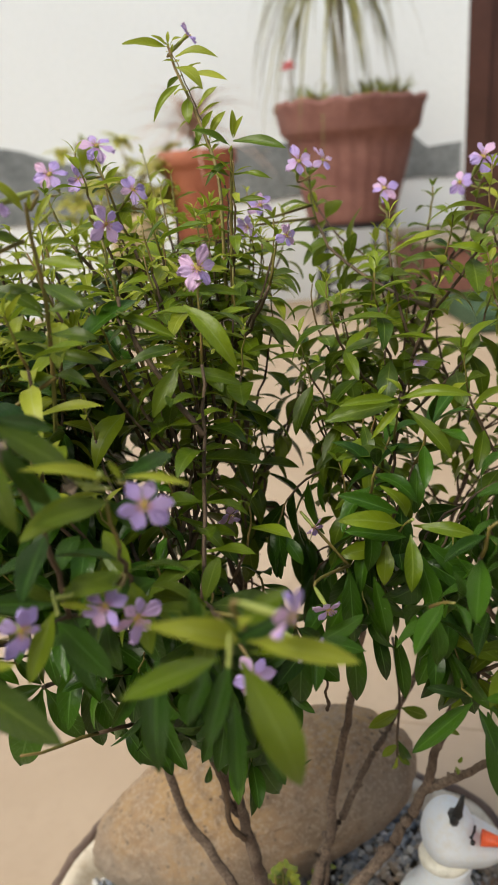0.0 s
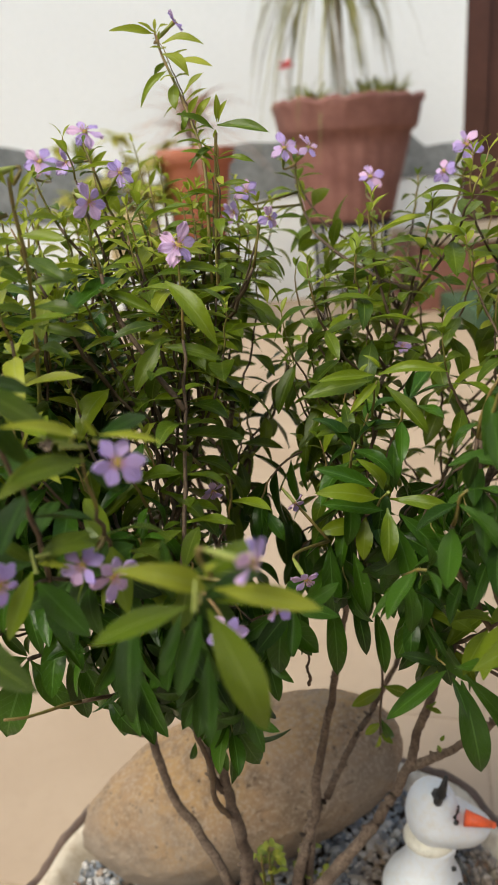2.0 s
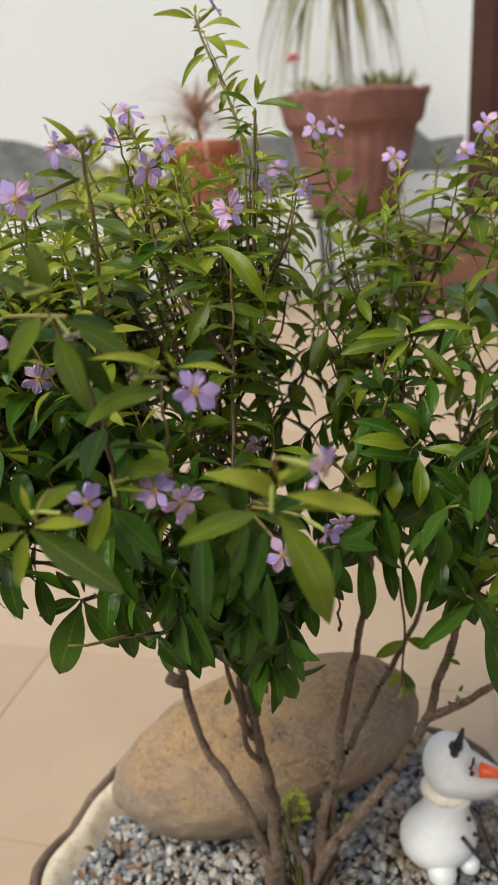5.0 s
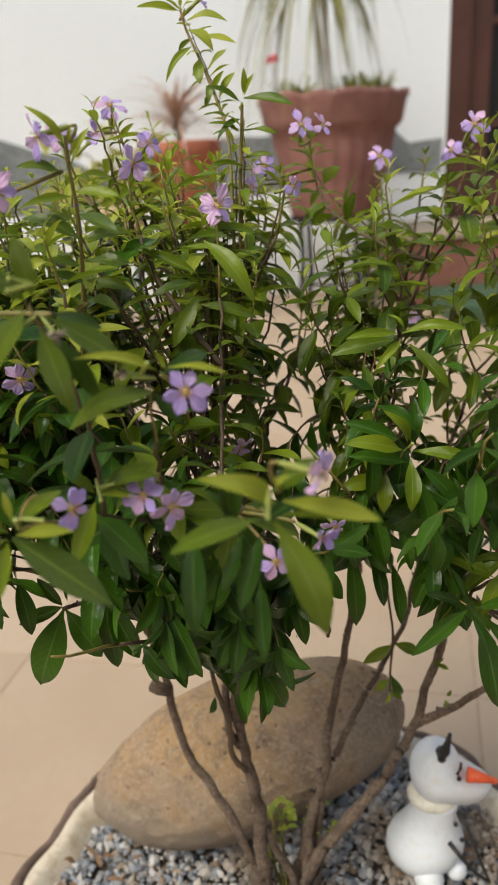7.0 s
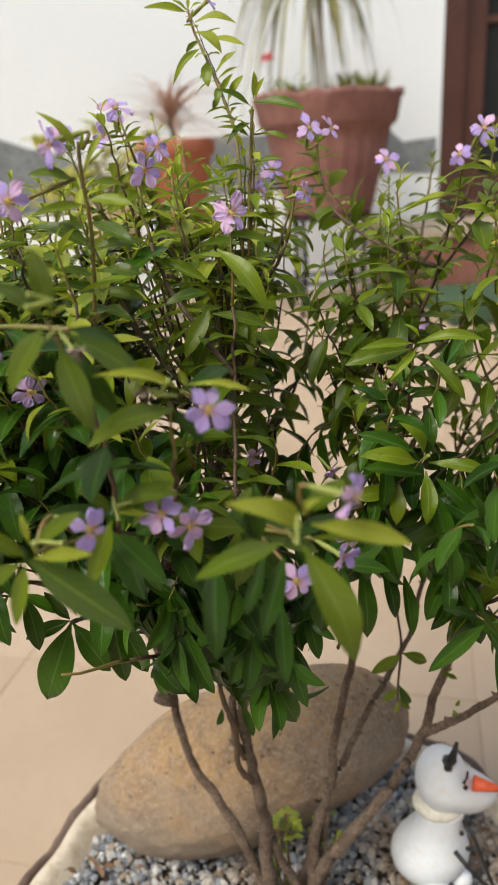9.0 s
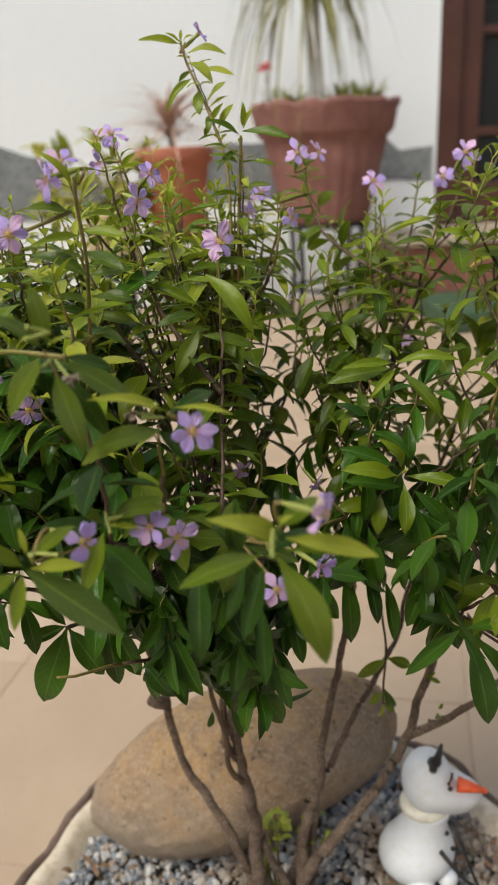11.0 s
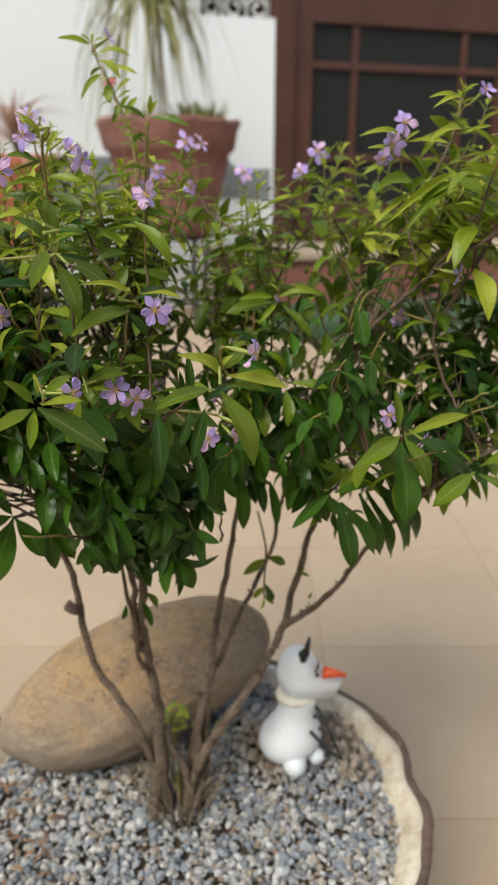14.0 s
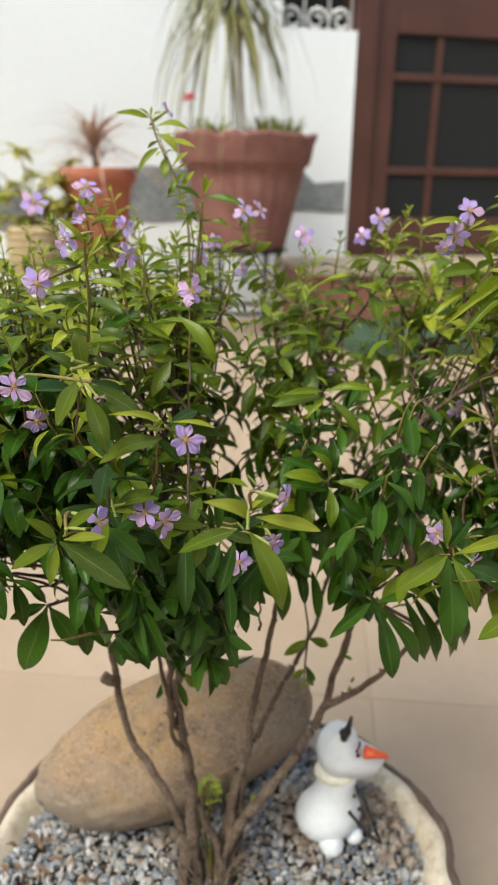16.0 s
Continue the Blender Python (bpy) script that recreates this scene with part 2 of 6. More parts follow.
croton_leaf = leaf_material("yellow_green_leaf", (0.42, 0.40, 0.09), (0.66, 0.58, 0.20), (0.66, 0.60, 0.25), True, 0.55, 0.45)
weed_leaf = surface("weed_leaf", (0.12, 0.17, 0.02), (0.33, 0.33, 0.03), 80, 300, 0.5, 0.2, 0.0005)
red_petal = surface("red_petal", (0.60, 0.04, 0.05), (0.72, 0.08, 0.08), 60, 300, 0.5, 0.2, 0.001)
room_shade_mat = surface("room_shade", (0.10, 0.09, 0.08), (0.14, 0.13, 0.12), 3, 50, 0.9, 0.2, 0.001)
glass_mat, gnt, gb = material("dark_glass", 0.08)
gb.inputs["Base Color"].default_value = (0.02, 0.022, 0.022, 1)
gb.inputs["Specular IOR Level"].default_value = 0.5
bump(gnt, gb, noise_tex(gnt, 9.0), 0.05, 0.002)


def pebble_material():
    m, nt, b = material("pebbles", 0.6)
    r = by_random(nt, True)
    col = ramp(nt, r, [(0.0, (0.085, 0.092, 0.105)), (0.16, (0.165, 0.185, 0.215)), (0.42, (0.25, 0.275, 0.31)), (0.53, (0.33, 0.29, 0.24)), (0.60, (0.22, 0.145, 0.09)), (0.70, (0.37, 0.355, 0.335)), (0.9, (0.54, 0.53, 0.52)), (1.0, (0.16, 0.172, 0.19))])
    col = mixc(nt, ramp(nt, noise_tex(nt, 380.0, 5.0), [(0.45, (0, 0, 0)), (0.75, (0.5, 0.5, 0.5))]), col, (0.24, 0.21, 0.18))
    col = mixc(nt, ramp(nt, noise_tex(nt, 16.0, 1.0), [(0.52, (0, 0, 0)), (0.68, (0.6, 0.6, 0.6))]), col, (0.27, 0.18, 0.105))
    nt.links.new(col, b.inputs["Base Color"])
    bump(nt, b, noise_tex(nt, 700.0), 0.4, 0.0006)
    return m


pebble_mat = pebble_material()
tan_stone = surface("tan_stone", (0.17, 0.13, 0.10), (0.46, 0.39, 0.32), 60, 500, 0.75, 0.5, 0.001, c3=(0.10, 0.07, 0.05))


# ---- building helpers ----
def world_of(ob):
    return world_of(ob.parent) @ ob.matrix_parent_inverse @ ob.matrix_basis if ob.parent else ob.matrix_basis


def part(name, bm, mat, parent=None, label="", smooth=False):
    me = bpy.data.meshes.new(name)
    bm.to_mesh(me)
    bm.free()
    return mesh_part(name, me, mat, parent, label, smooth)


def mesh_part(name, me, mat, parent=None, label="", smooth=False):
    for mm in (mat if isinstance(mat, (list, tuple)) else [mat]):
        me.materials.append(mm)
    if smooth:
        me.polygons.foreach_set("use_smooth", [True] * len(me.polygons))
    ob = new(name, me)
    if parent:
        ob.parent = parent
        ob.matrix_parent_inverse = world_of(parent).inverted()
    if label:
        tagged(ob, label)
    return ob


def empty(name, at, label, category, group="", kind=""):
    e = new(name)
    e.location = at
    e.empty_display_size = 0.02
    return tagged(e, label, category, group, kind)


def box(bm, x0, x1, y0, y1, z0, z1, bevel=0.0):
    r = bmesh.ops.create_cube(bm, size=1.0)
    vs = r["verts"]
    bmesh.ops.transform(bm, matrix=Matrix.LocRotScale(((x0 + x1) / 2, (y0 + y1) / 2, (z0 + z1) / 2), None, (x1 - x0, y1 - y0, z1 - z0)), verts=vs)
    if bevel:
        es = list({e for v in vs for e in v.link_edges})
        bmesh.ops.bevel(bm, geom=es, offset=bevel, segments=2, affect="EDGES", profile=0.6)


def boxes(*rows, bevel=0.0):
    bm = bmesh.new()
    for r in rows:
        box(bm, *r, bevel=bevel)
    return bm


def lathe(profile, steps=48, wobble=None):
    """A turned form: (radius, height) rows; wobble(a, i) scales the radius."""
    bm = bmesh.new()
    rings = []
    for i, (r, z) in enumerate(profile):
        ring = []
        for k in range(steps):
            a = 2 * math.pi * k / steps
            rr = r * (wobble(a, i) if wobble else 1.0)
            ring.append(bm.verts.new((rr * math.cos(a), rr * math.sin(a), z)))
        rings.append(ring)
    for a, b in zip(rings, rings[1:]):
        for k in range(steps):
            bm.faces.new((a[k], a[(k + 1) % steps], b[(k + 1) % steps], b[k]))
    bm.faces.new(rings[0][::-1])
    bm.faces.new(rings[-1])
    bmesh.ops.recalc_face_normals(bm, faces=bm.faces)
    return bm


def bez(p0, p1, p2, n):
    return [(1 - t) ** 2 * p0 + 2 * t * (1 - t) * p1 + t * t * p2 for t in (i / (n - 1) for i in range(n))]


def smooth_line(pts, n):
    """Catmull-Rom through the points."""
    pts = [Vector(p) for p in pts]
    ext = [2 * pts[0] - pts[1]] + pts + [2 * pts[-1] - pts[-2]]
    out = []
    for i in range(len(pts) - 1):
        a, b, c, d = ext[i:i + 4]
        for k in range(n):
            t = k / n
            out.append(0.5 * (2 * b + (c - a) * t + (2 * a - 5 * b + 4 * c - d) * t * t + (3 * b - a - 3 * c + d) * t ** 3))
    return out + [pts[-1]]


def tube(bm, line, r0, r1, sides=7, rough=0.0, seed=0, taper=1.0):
    """A tapered stem along a line of points."""
    rings, up = [], Vector((0.31, 0.17, 0.93))
    n = len(line)
    for i, p in enumerate(line):
        d = (line[min(i + 1, n - 1)] - line[max(i - 1, 0)]).normalized()
        u = d.cross(up if abs(d.dot(up)) < 0.95 else Vector((1, 0, 0))).normalized()
        v = d.cross(u)
        r = r1 + (r0 - r1) * (1 - i / (n - 1)) ** taper
        ring = []
        for k in range(sides):
            a = 2 * math.pi * k / sides
            rr = r * (1 + rough * noise.noise(Vector((2.4 * math.cos(a) + seed, 2.4 * math.sin(a), 0.8 * i))) + 0.5 * rough * max(0, noise.noise(Vector((seed, 5.0, 1.9 * i)))))
            ring.append(bm.verts.new(p + rr * (math.cos(a) * u + math.sin(a) * v)))
        rings.append(ring)
    for a, b in zip(rings, rings[1:]):
        for k in range(sides):
            bm.faces.new((a[k], a[(k + 1) % sides], b[(k + 1) % sides], b[k]))
    bm.faces.new(rings[0][::-1])
    bm.faces.new(rings[-1])


def blade(bm, line, width, mat_index=0, fold=0.25):
    """A strap leaf along a line: two faces a step, folded along the midrib, widest below the middle."""
    n = len(line)
    rows = []
    for i, p in enumerate(line):
        t = i / (n - 1)
        d = (line[min(i + 1, n - 1)] - line[max(i - 1, 0)]).normalized()
        s = d.cross(Vector((0, 0, 1)))
        s = s.normalized() if s.length > 0.05 else Vector((1, 0, 0))
        w = width * max(0.04, min(1.0, 3.0 * t + 0.35) * (1 - t ** 2.2))
        up = s.cross(d)
        rows.append((bm.verts.new(p - s * w / 2 + up * fold * w / 2), bm.verts.new(p), bm.verts.new(p + s * w / 2 + up * fold * w / 2)))
    for a, b in zip(rows, rows[1:]):
        for k in (0, 1):
            f = bm.faces.new((a[k], a[k + 1], b[k + 1], b[k]))
            f.material_index, f.smooth = mat_index, True


# ---- the setting ----
def build_setting():
    g = boxes((-60, 60, -60, 60, -0.06, -0.006))
    tagged(part("ground", g, tile_mat), "pale tan paved ground running on past the terrace", "ground", kind="structure")
    wy, wt = 2.85, 3.06
    w = boxes((-7.0, 0.675, wy, wt, -0.006, 3.3), (0.675, 0.95, wy, wt, -0.006, 1.012), (0.675, 0.95, wy, wt, 2.1, 3.3), (0.95, 2.07, wy, wt, 2.36, 3.3), (2.07, 7.0, wy, wt, -0.006, 3.3))
    wall = tagged(part("wall_north", w, wall_mat), "white painted house wall with a grey painted band", "wall", kind="structure")
    # room box added behind the panes; its dimness is put into the wall colour
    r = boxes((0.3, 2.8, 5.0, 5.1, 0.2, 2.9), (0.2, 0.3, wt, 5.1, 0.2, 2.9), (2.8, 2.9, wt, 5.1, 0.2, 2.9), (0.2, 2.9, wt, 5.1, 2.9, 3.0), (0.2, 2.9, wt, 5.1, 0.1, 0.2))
    tagged(part("wall_inside", r, room_shade_mat), "room behind the door and window, its dimness put into the wall colour", "wall", kind="structure")

    # unseen walls added behind and beside the camera to block low sky light
    for name, b in (("added_wall_south", (-7.0, 7.0, -3.4, -3.2, -0.006, 3.0)), ("added_wall_west", (-7.2, -7.0, -3.4, 3.06, -0.006, 3.0)), ("added_wall_east", (7.0, 7.2, -3.4, 3.06, -0.006, 3.0))):
        tagged(part(name, boxes(b), added_wall_mat), "unseen plain wall added to hold back low sky light", "wall", kind="structure")

    # hills painted in grey on the foot of the wall
    def hill(x0, x1, low, top, seed):
        bm, n = bmesh.new(), 28
        a, b = [], []
        for i in range(n + 1):
            x = x0 + (x1 - x0) * i / n
            zt = top(i / n) + 0.012 * noise.noise(Vector((9 * x, seed, 0)))
            zb = low + 0.010 * noise.noise(Vector((7 * x, seed, 5)))
            a.append([bm.verts.new((x, wy - 0.004, z)) for z in (zb, zt)])
            b.append([bm.verts.new((x, wy + 0.002, z)) for z in (zb, zt)])
        for i in range(n):
            bm.faces.new((a[i][0], a[i + 1][0], a[i + 1][1], a[i][1]))
            bm.faces.new((a[i][1], a[i + 1][1], b[i + 1][1], b[i][1]))
            bm.faces.new((a[i][0], b[i][0], b[i + 1][0], a[i + 1][0]))
        bmesh.ops.recalc_face_normals(bm, faces=bm.faces)
        part("painted_hill", bm, mural_mat, wall, "grey hill painted on the wall")

    hill(0.62, 0.935, 0.395, lambda t: 0.655 - 0.155 * min(1, t / 0.62) + 0.02 * max(0, t - 0.62), 1.0)
    hill(-0.02, 0.50, 0.36, lambda t: 0.50 + 0.05 * math.sin(3 * t), 2.0)
    hill(-1.6, -0.25, 0.33, lambda t: 0.45 + 0.17 * math.sin(math.pi * min(1, t * 1.02)) ** 0.8, 3.0)


def build_door():
    """Panelled door leaf with nine panes below a rail and more above, in its frame."""
    y0, y1 = 2.875, 2.915
    d = empty("door_1", (1.51, 2.9, 0.23), "red-brown painted wooden door with small dark panes", "door", kind="structure")
    part("door_frame", boxes((0.951, 1.03, 2.853, 2.96, 0.23, 2.358), (1.99, 2.069, 2.853, 2.96, 0.23, 2.358), (1.03, 1.99, 2.853, 2.96, 2.28, 2.358), bevel=0.004), door_mat, d)
    xs, rails = (1.108, 1.27, 1.735, 1.905), ((0.23, 0.375), (0.535, 0.562), (0.862, 0.888), (1.015, 1.165), (1.40, 1.43), (1.80, 1.83), (2.05, 2.28))
    for x0, x1 in ((1.031, xs[0]), (xs[3], 1.989)):
        part("stile", boxes((x0, x1, y0, y1, 0.23, 2.279), bevel=0.003), door_mat, d)
    for z0, z1 in rails:
        part("rail", boxes((xs[0], xs[3], y0 + (0.006 if z1 - z0 < 0.1 else 0.001), y1 - 0.006, z0, z1), bevel=0.003), door_mat, d)
    for x in (xs[1], xs[2]):
        for (a, b), (c, e) in zip(rails, rails[1:]):
            part("mullion", boxes((x, x + 0.027, y0 + 0.008, y1 - 0.008, b, c), bevel=0.003), door_mat, d)
    cols = ((xs[0], xs[1]), (xs[1] + 0.027, xs[2]), (xs[2] + 0.027, xs[3]))
    for a, b in cols:
        for (_, z0), (z1, _) in zip(rails, rails[1:]):
            part("pane", boxes((a, b, y0 + 0.02, y0 + 0.024, z0, z1)), glass_mat, d)


def build_window():
    """Dark window with a white scrolled iron grille."""
    w = empty("window_1", (0.81, 2.95, 1.02), "dark window behind a white scrolled iron grille", "window", kind="structure")
    part("pane", boxes((0.70, 0.925, 2.955, 2.96, 1.03, 2.08)), glass_mat, w)
    part("window_frame", boxes((0.676, 0.70, 2.93, 2.98, 1.013, 2.099), (0.925, 0.949, 2.93, 2.98, 1.013, 2.099), (0.70, 0.925, 2.93, 2.98, 2.08, 2.099), (0.70, 0.925, 2.93, 2.98, 1.013, 1.03)), door_mat, w)
    bm = bmesh.new()
    for row in range(9):
        for col in range(3):
            cx, cz = 0.72 + 0.09 * col, 1.05 + 0.11 * row
            s = 1 if (row + col) % 2 else -1
            line = [Vector((cx + s * (0.042 - 0.0055 * k / 2) * math.cos(0.75 * k), 2.90, cz + (0.042 - 0.0055 * k / 2) * math.sin(0.75 * k))) for k in range(12)]
            tube(bm, line, 0.006, 0.005, 6)
    for x in (0.68, 0.765, 0.855, 0.94):
        tube(bm, [Vector((x, 2.90, 1.012)), Vector((x, 2.90, 1.5)), Vector((x, 2.90, 2.1))], 0.005, 0.005, 6)
    part("grille", bm, white_iron, w, "white scrolled iron grille", smooth=True)


def build_steps():
    s = tagged(part("step", boxes((0.70, 2.9, 2.45, 2.848, -0.004, 0.205), bevel=0.004), step_red), "red-brown step below the door", "step", kind="structure")
    part("tread", boxes((0.69, 2.92, 2.43, 2.848, 0.206, 0.232), bevel=0.005), step_tan, s, "worn tan tread slab")
    bm = bmesh.new()
    box(bm, 0.76, 2.1, 2.09, 2.44, 0.001, 0.06, bevel=0.012)
    tagged(part("step", bm, mat_green), "low step covered with dark green turf matting", "step", kind="structure")


build_setting()
build_door()
build_window()
build_steps()


# ---- the planted bowl ----
BOWL = Vector((0.0755, 0.340, 0.0))
GRAVEL = 0.097


def rim_wave(a):
    return 1 + 0.013 * math.sin(11 * a + 0.6) + 0.010 * math.sin(19 * a + 2.0) + 0.008 * math.sin(4 * a)


def build_bowl():
    b = empty("planting_bowl", BOWL, "wide cream glazed bowl with a wavy brown rim on paving", "bowl")
    prof = [(0.085, 0.0), (0.10, 0.004), (0.128, 0.05), (0.147, 0.088), (0.153, 0.098), (0.150, 0.103), (0.143, 0.100), (0.133, 0.085), (0.118, 0.055), (0.09, 0.03)]

    def wob(a, i):
        return 1 + (rim_wave(a) - 1) * min(1, max(0, (prof[i][1] - 0.02) / 0.06))

    bm = lathe(prof, 144, wob)
    bmesh.ops.translate(bm, verts=bm.verts, vec=BOWL)
    part("shell", bm, glaze, b, smooth=True)
    bm = bmesh.new()
    line = []
    for k in range(181):
        a = 2 * math.pi * k / 180
        r = 0.1535 * rim_wave(a)
        line.append(BOWL + Vector((r * math.cos(a), r * math.sin(a), 0.1005 + 0.0015 * math.sin(11 * a))))
    tube(bm, line, 0.0034, 0.0034, 8, 0.5)
    part("rim", bm, dark_rim, b, "chipped dark brown rim", smooth=True)


def build_gravel():
    """Pebbles heaped in the bowl over a bed of soil."""
    g = empty("gravel", (BOWL.x, BOWL.y, GRAVEL), "grey, white and tan pebbles filling the bowl", "gravel", kind="stuff")
    bed = lathe([(0.10, 0.05), (0.126, 0.075), (0.131, 0.084), (0.12, 0.088), (0.05, 0.091)], 64)
    bmesh.ops.translate(bed, verts=bed.verts, vec=BOWL)
    part("soil_bed", bed, soil, g, smooth=True)
    unit = bmesh.new()
    bmesh.ops.create_icosphere(unit, subdivisions=1, radius=1.0)
    uv = np.array([v.co[:] for v in unit.verts])
    uf = np.array([[v.index for v in f.verts] for f in unit.faces])
    unit.free()
    rs = np.random.RandomState(7)
    verts, faces, count = [], [], 0
    for i in range(9500):
        a, r = rs.rand() * 2 * np.pi, 0.139 * np.sqrt(rs.rand())
        x, y = BOWL.x + r * np.cos(a), BOWL.y + r * np.sin(a)
        size = 0.0013 + 0.0016 * rs.rand() ** 1.7 + (0.0016 if rs.rand() < 0.04 else 0)
        z = GRAVEL - 0.004 - 0.006 * (r / 0.142) ** 3 + 0.0045 * rs.rand() + 0.0025 * noise.noise(Vector((x * 40, y * 40, 0)))
        sq = np.array([1.0 + 0.35 * rs.rand(), 0.8 + 0.3 * rs.rand(), 0.55 + 0.3 * rs.rand()]) * size
        p = uv * (1 + 0.16 * np.sin(uv @ rs.randn(3, 1) * 1.7 + rs.rand() * 6) + 0.10 * np.sin(uv @ rs.randn(3, 1) * 3.0 + 1)) * sq
        q = np.array(Euler(rs.rand(3) * 6.3 * np.array([0.12, 0.12, 1.0])).to_matrix())
        verts.append(p @ q.T + np.array([x, y, z]))
        faces.append(uf + count)
        count += len(uv)
    me = bpy.data.meshes.new("pebbles")
    me.from_pydata(np.concatenate(verts).tolist(), [], np.concatenate(faces).tolist())
    tagged(mesh_part("pebbles", me, pebble_mat, g), kind="stuff")
    verts, faces, count = [], [], 0
    for i in range(90):
        x, y = 0.196 + 0.012 * rs.randn(), 0.352 + 0.016 * rs.randn()
        r = math.hypot(x - BOWL.x, y - BOWL.y)
        if r > 0.131 or (x < 0.186 and y > 0.335):
            continue
        p = uv * (1 + 0.2 * np.sin(uv @ rs.randn(3, 1) * 1.7 + rs.rand() * 6)) * np.array([1.2, 0.9, 0.7]) * (0.0022 + 0.0022 * rs.rand())
        q = np.array(Euler(rs.rand(3) * 6.3).to_matrix())
        verts.append(p @ q.T + np.array([x, y, GRAVEL + 0.001 + 0.004 * rs.rand()]))
        faces.append(uf + count)
        count += len(uv)
    me = bpy.data.meshes.new("tan_pebbles")
    me.from_pydata(np.concatenate(verts).tolist(), [], np.concatenate(faces).tolist())
    tagged(mesh_part("tan_pebbles", me, tan_stone, g, "tan and brown pebbles"), kind="stuff")


def build_rock():
    bm = bmesh.new()
    bmesh.ops.create_icosphere(bm, subdivisions=6, radius=1.0)
    turn = Euler((0, radians(-15.5), radians(3))).to_matrix()
    for v in bm.verts:
        c = v.co.copy()
        n1 = noise.noise(c * 1.3 + Vector((3, 1, 7)))
        n2 = noise.noise(c * 5.0)
        n3 = noise.noise(c * 14.0) + 0.8 * noise.noise(c * 27.0) + 0.5 * noise.noise(c * 52.0)
        k = 1 + 0.08 * n1 + 0.020 * n2 + 0.011 * n3
        c = Vector((c.x * 0.098, c.y * 0.049, c.z * (0.041 if c.z > 0 else 0.046) * (1 + 0.06 * c.x))) * k
        v.co = turn @ c + Vector((0.060, 0.412, 0.143))
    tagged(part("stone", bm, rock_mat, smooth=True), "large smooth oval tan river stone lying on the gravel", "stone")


def ball(bm, c, r, seg=24, mat=0, sx=1.0, sy=1.0, sz=1.0, rot=None):
    m = Matrix.LocRotScale(c, rot, (r * sx, r * sy, r * sz))
    vs = bmesh.ops.create_uvsphere(bm, u_segments=seg, v_segments=seg // 2, radius=1.0, matrix=m)["verts"]
    for f in {f for v in vs for f in v.link_faces}:
        f.material_index, f.smooth = mat, True


def build_snowman():
    bm = bmesh.new()
    F = Vector((0.1595, 0.355, GRAVEL + 0.001))

    def at(x, y, z):
        return F + 0.95 * Vector((x, y, z))

    def blob(c, shape, mat=0, seg=36):
        """A ball whose unit points are moved by shape."""
        vs = bmesh.ops.create_uvsphere(bm, u_segments=seg, v_segments=seg // 2, radius=1.0)["verts"]
        for v in vs:
            v.co = at(*(p + q for p, q in zip(c, shape(*v.co))))
        for f in {f for v in vs for f in v.link_faces}:
            f.material_index, f.smooth = mat, True

    def pear(x, y, z):
        if z > -0.35:
            r = 0.0130 + 0.0098 * math.exp(-(((z + 0.35) / 0.52) ** 2))
        else:
            r = 0.0228 * math.sqrt(max(0, 1 - ((z + 0.35) / 0.66) ** 2))
        if z > 0.9:
            r *= math.sqrt(max(0, 1 - z * z) / 0.19)
        k = r / max(1e-4, math.sqrt(x * x + y * y))
        return (k * x + 0.005 * z - 0.002, k * 0.95 * y, 0.0275 * z)

    def head(x, y, z):
        low = min(1, max(0, (0.15 - z) / 0.28)) * min(1, (1 - abs(z)) / 0.10)
        ahead = max(0, x / math.sqrt(x * x + y * y + 0.02)) ** 0.8
        return (0.0146 * x + 0.0195 * low * ahead, 0.0146 * y * (1 + 0.10 * low), 0.0205 * z - 0.0080 * low * ahead)

    blob((-0.001, 0.005, 0.0262), pear)
    ball(bm, at(-0.007, -0.012, 0.0060), 0.0082, 20, 0, 1.0, 1.15, 1.0)
    ball(bm, at(0.0105, -0.009, 0.0060), 0.0054, 20, 0, 1.1, 1.0, 1.0)
    ball(bm, at(-0.001, 0.006, 0.0510), 0.0132, 28, 3, 1.06, 1.0, 0.42)
    blob((0.000, 0.006, 0.0695), head)
    cone = Matrix.LocRotScale(at(0.0225, -0.0060, 0.0722), Euler((0, radians(99), radians(-16))), None)
    vs = bmesh.ops.create_cone(bm, segments=16, radius1=0.0042, radius2=0.0015, depth=0.0145, cap_ends=True, matrix=cone)["verts"]
    for f in {f for v in vs for f in v.link_faces}:
        f.material_index, f.smooth = 1, True
    ball(bm, at(0.0293, -0.0080, 0.0710), 0.0018, 10, 1)

    def dark(line, r0, r1):
        n = len(bm.faces)
        tube(bm, [at(*p) for p in line], r0, r1, 7)
        bm.faces.ensure_lookup_table()
        for f in bm.faces[n:]:
            f.material_index, f.smooth = 2, True

    dark([(0.001, -0.001, 0.0880), (0.002, -0.004, 0.0925), (0.003, -0.004, 0.097), (0.0045, -0.003, 0.103)], 0.0036, 0.0009)
    dark([(0.000, -0.004, 0.0865), (-0.001, -0.006, 0.0895), (0.000, -0.005, 0.092)], 0.0024, 0.0010)
    dark([(0.0085, -0.0065, 0.0765), (0.0105, -0.0055, 0.0795), (0.0115, -0.0035, 0.0820)], 0.0010, 0.0006)
    dark([(0.0090, -0.0075, 0.0735), (0.0098, -0.0072, 0.0752)], 0.0012, 0.0012)
    dark([(0.0045, -0.0105, 0.0305), (0.0100, -0.0165, 0.0250), (0.0170, -0.0205, 0.0170), (0.0255, -0.0215, 0.0095)], 0.0013, 0.0009)
    dark([(0.0115, -0.0015, 0.0435), (0.0165, -0.0080, 0.0360), (0.0205, -0.0150, 0.0230), (0.0250, -0.0210, 0.0110)], 0.0010, 0.0008)
    for p in ((0.0100, -0.0050, 0.0375), (0.0130, -0.0080, 0.0285)):
        ball(bm, at(*p), 0.0014, 10, 2)
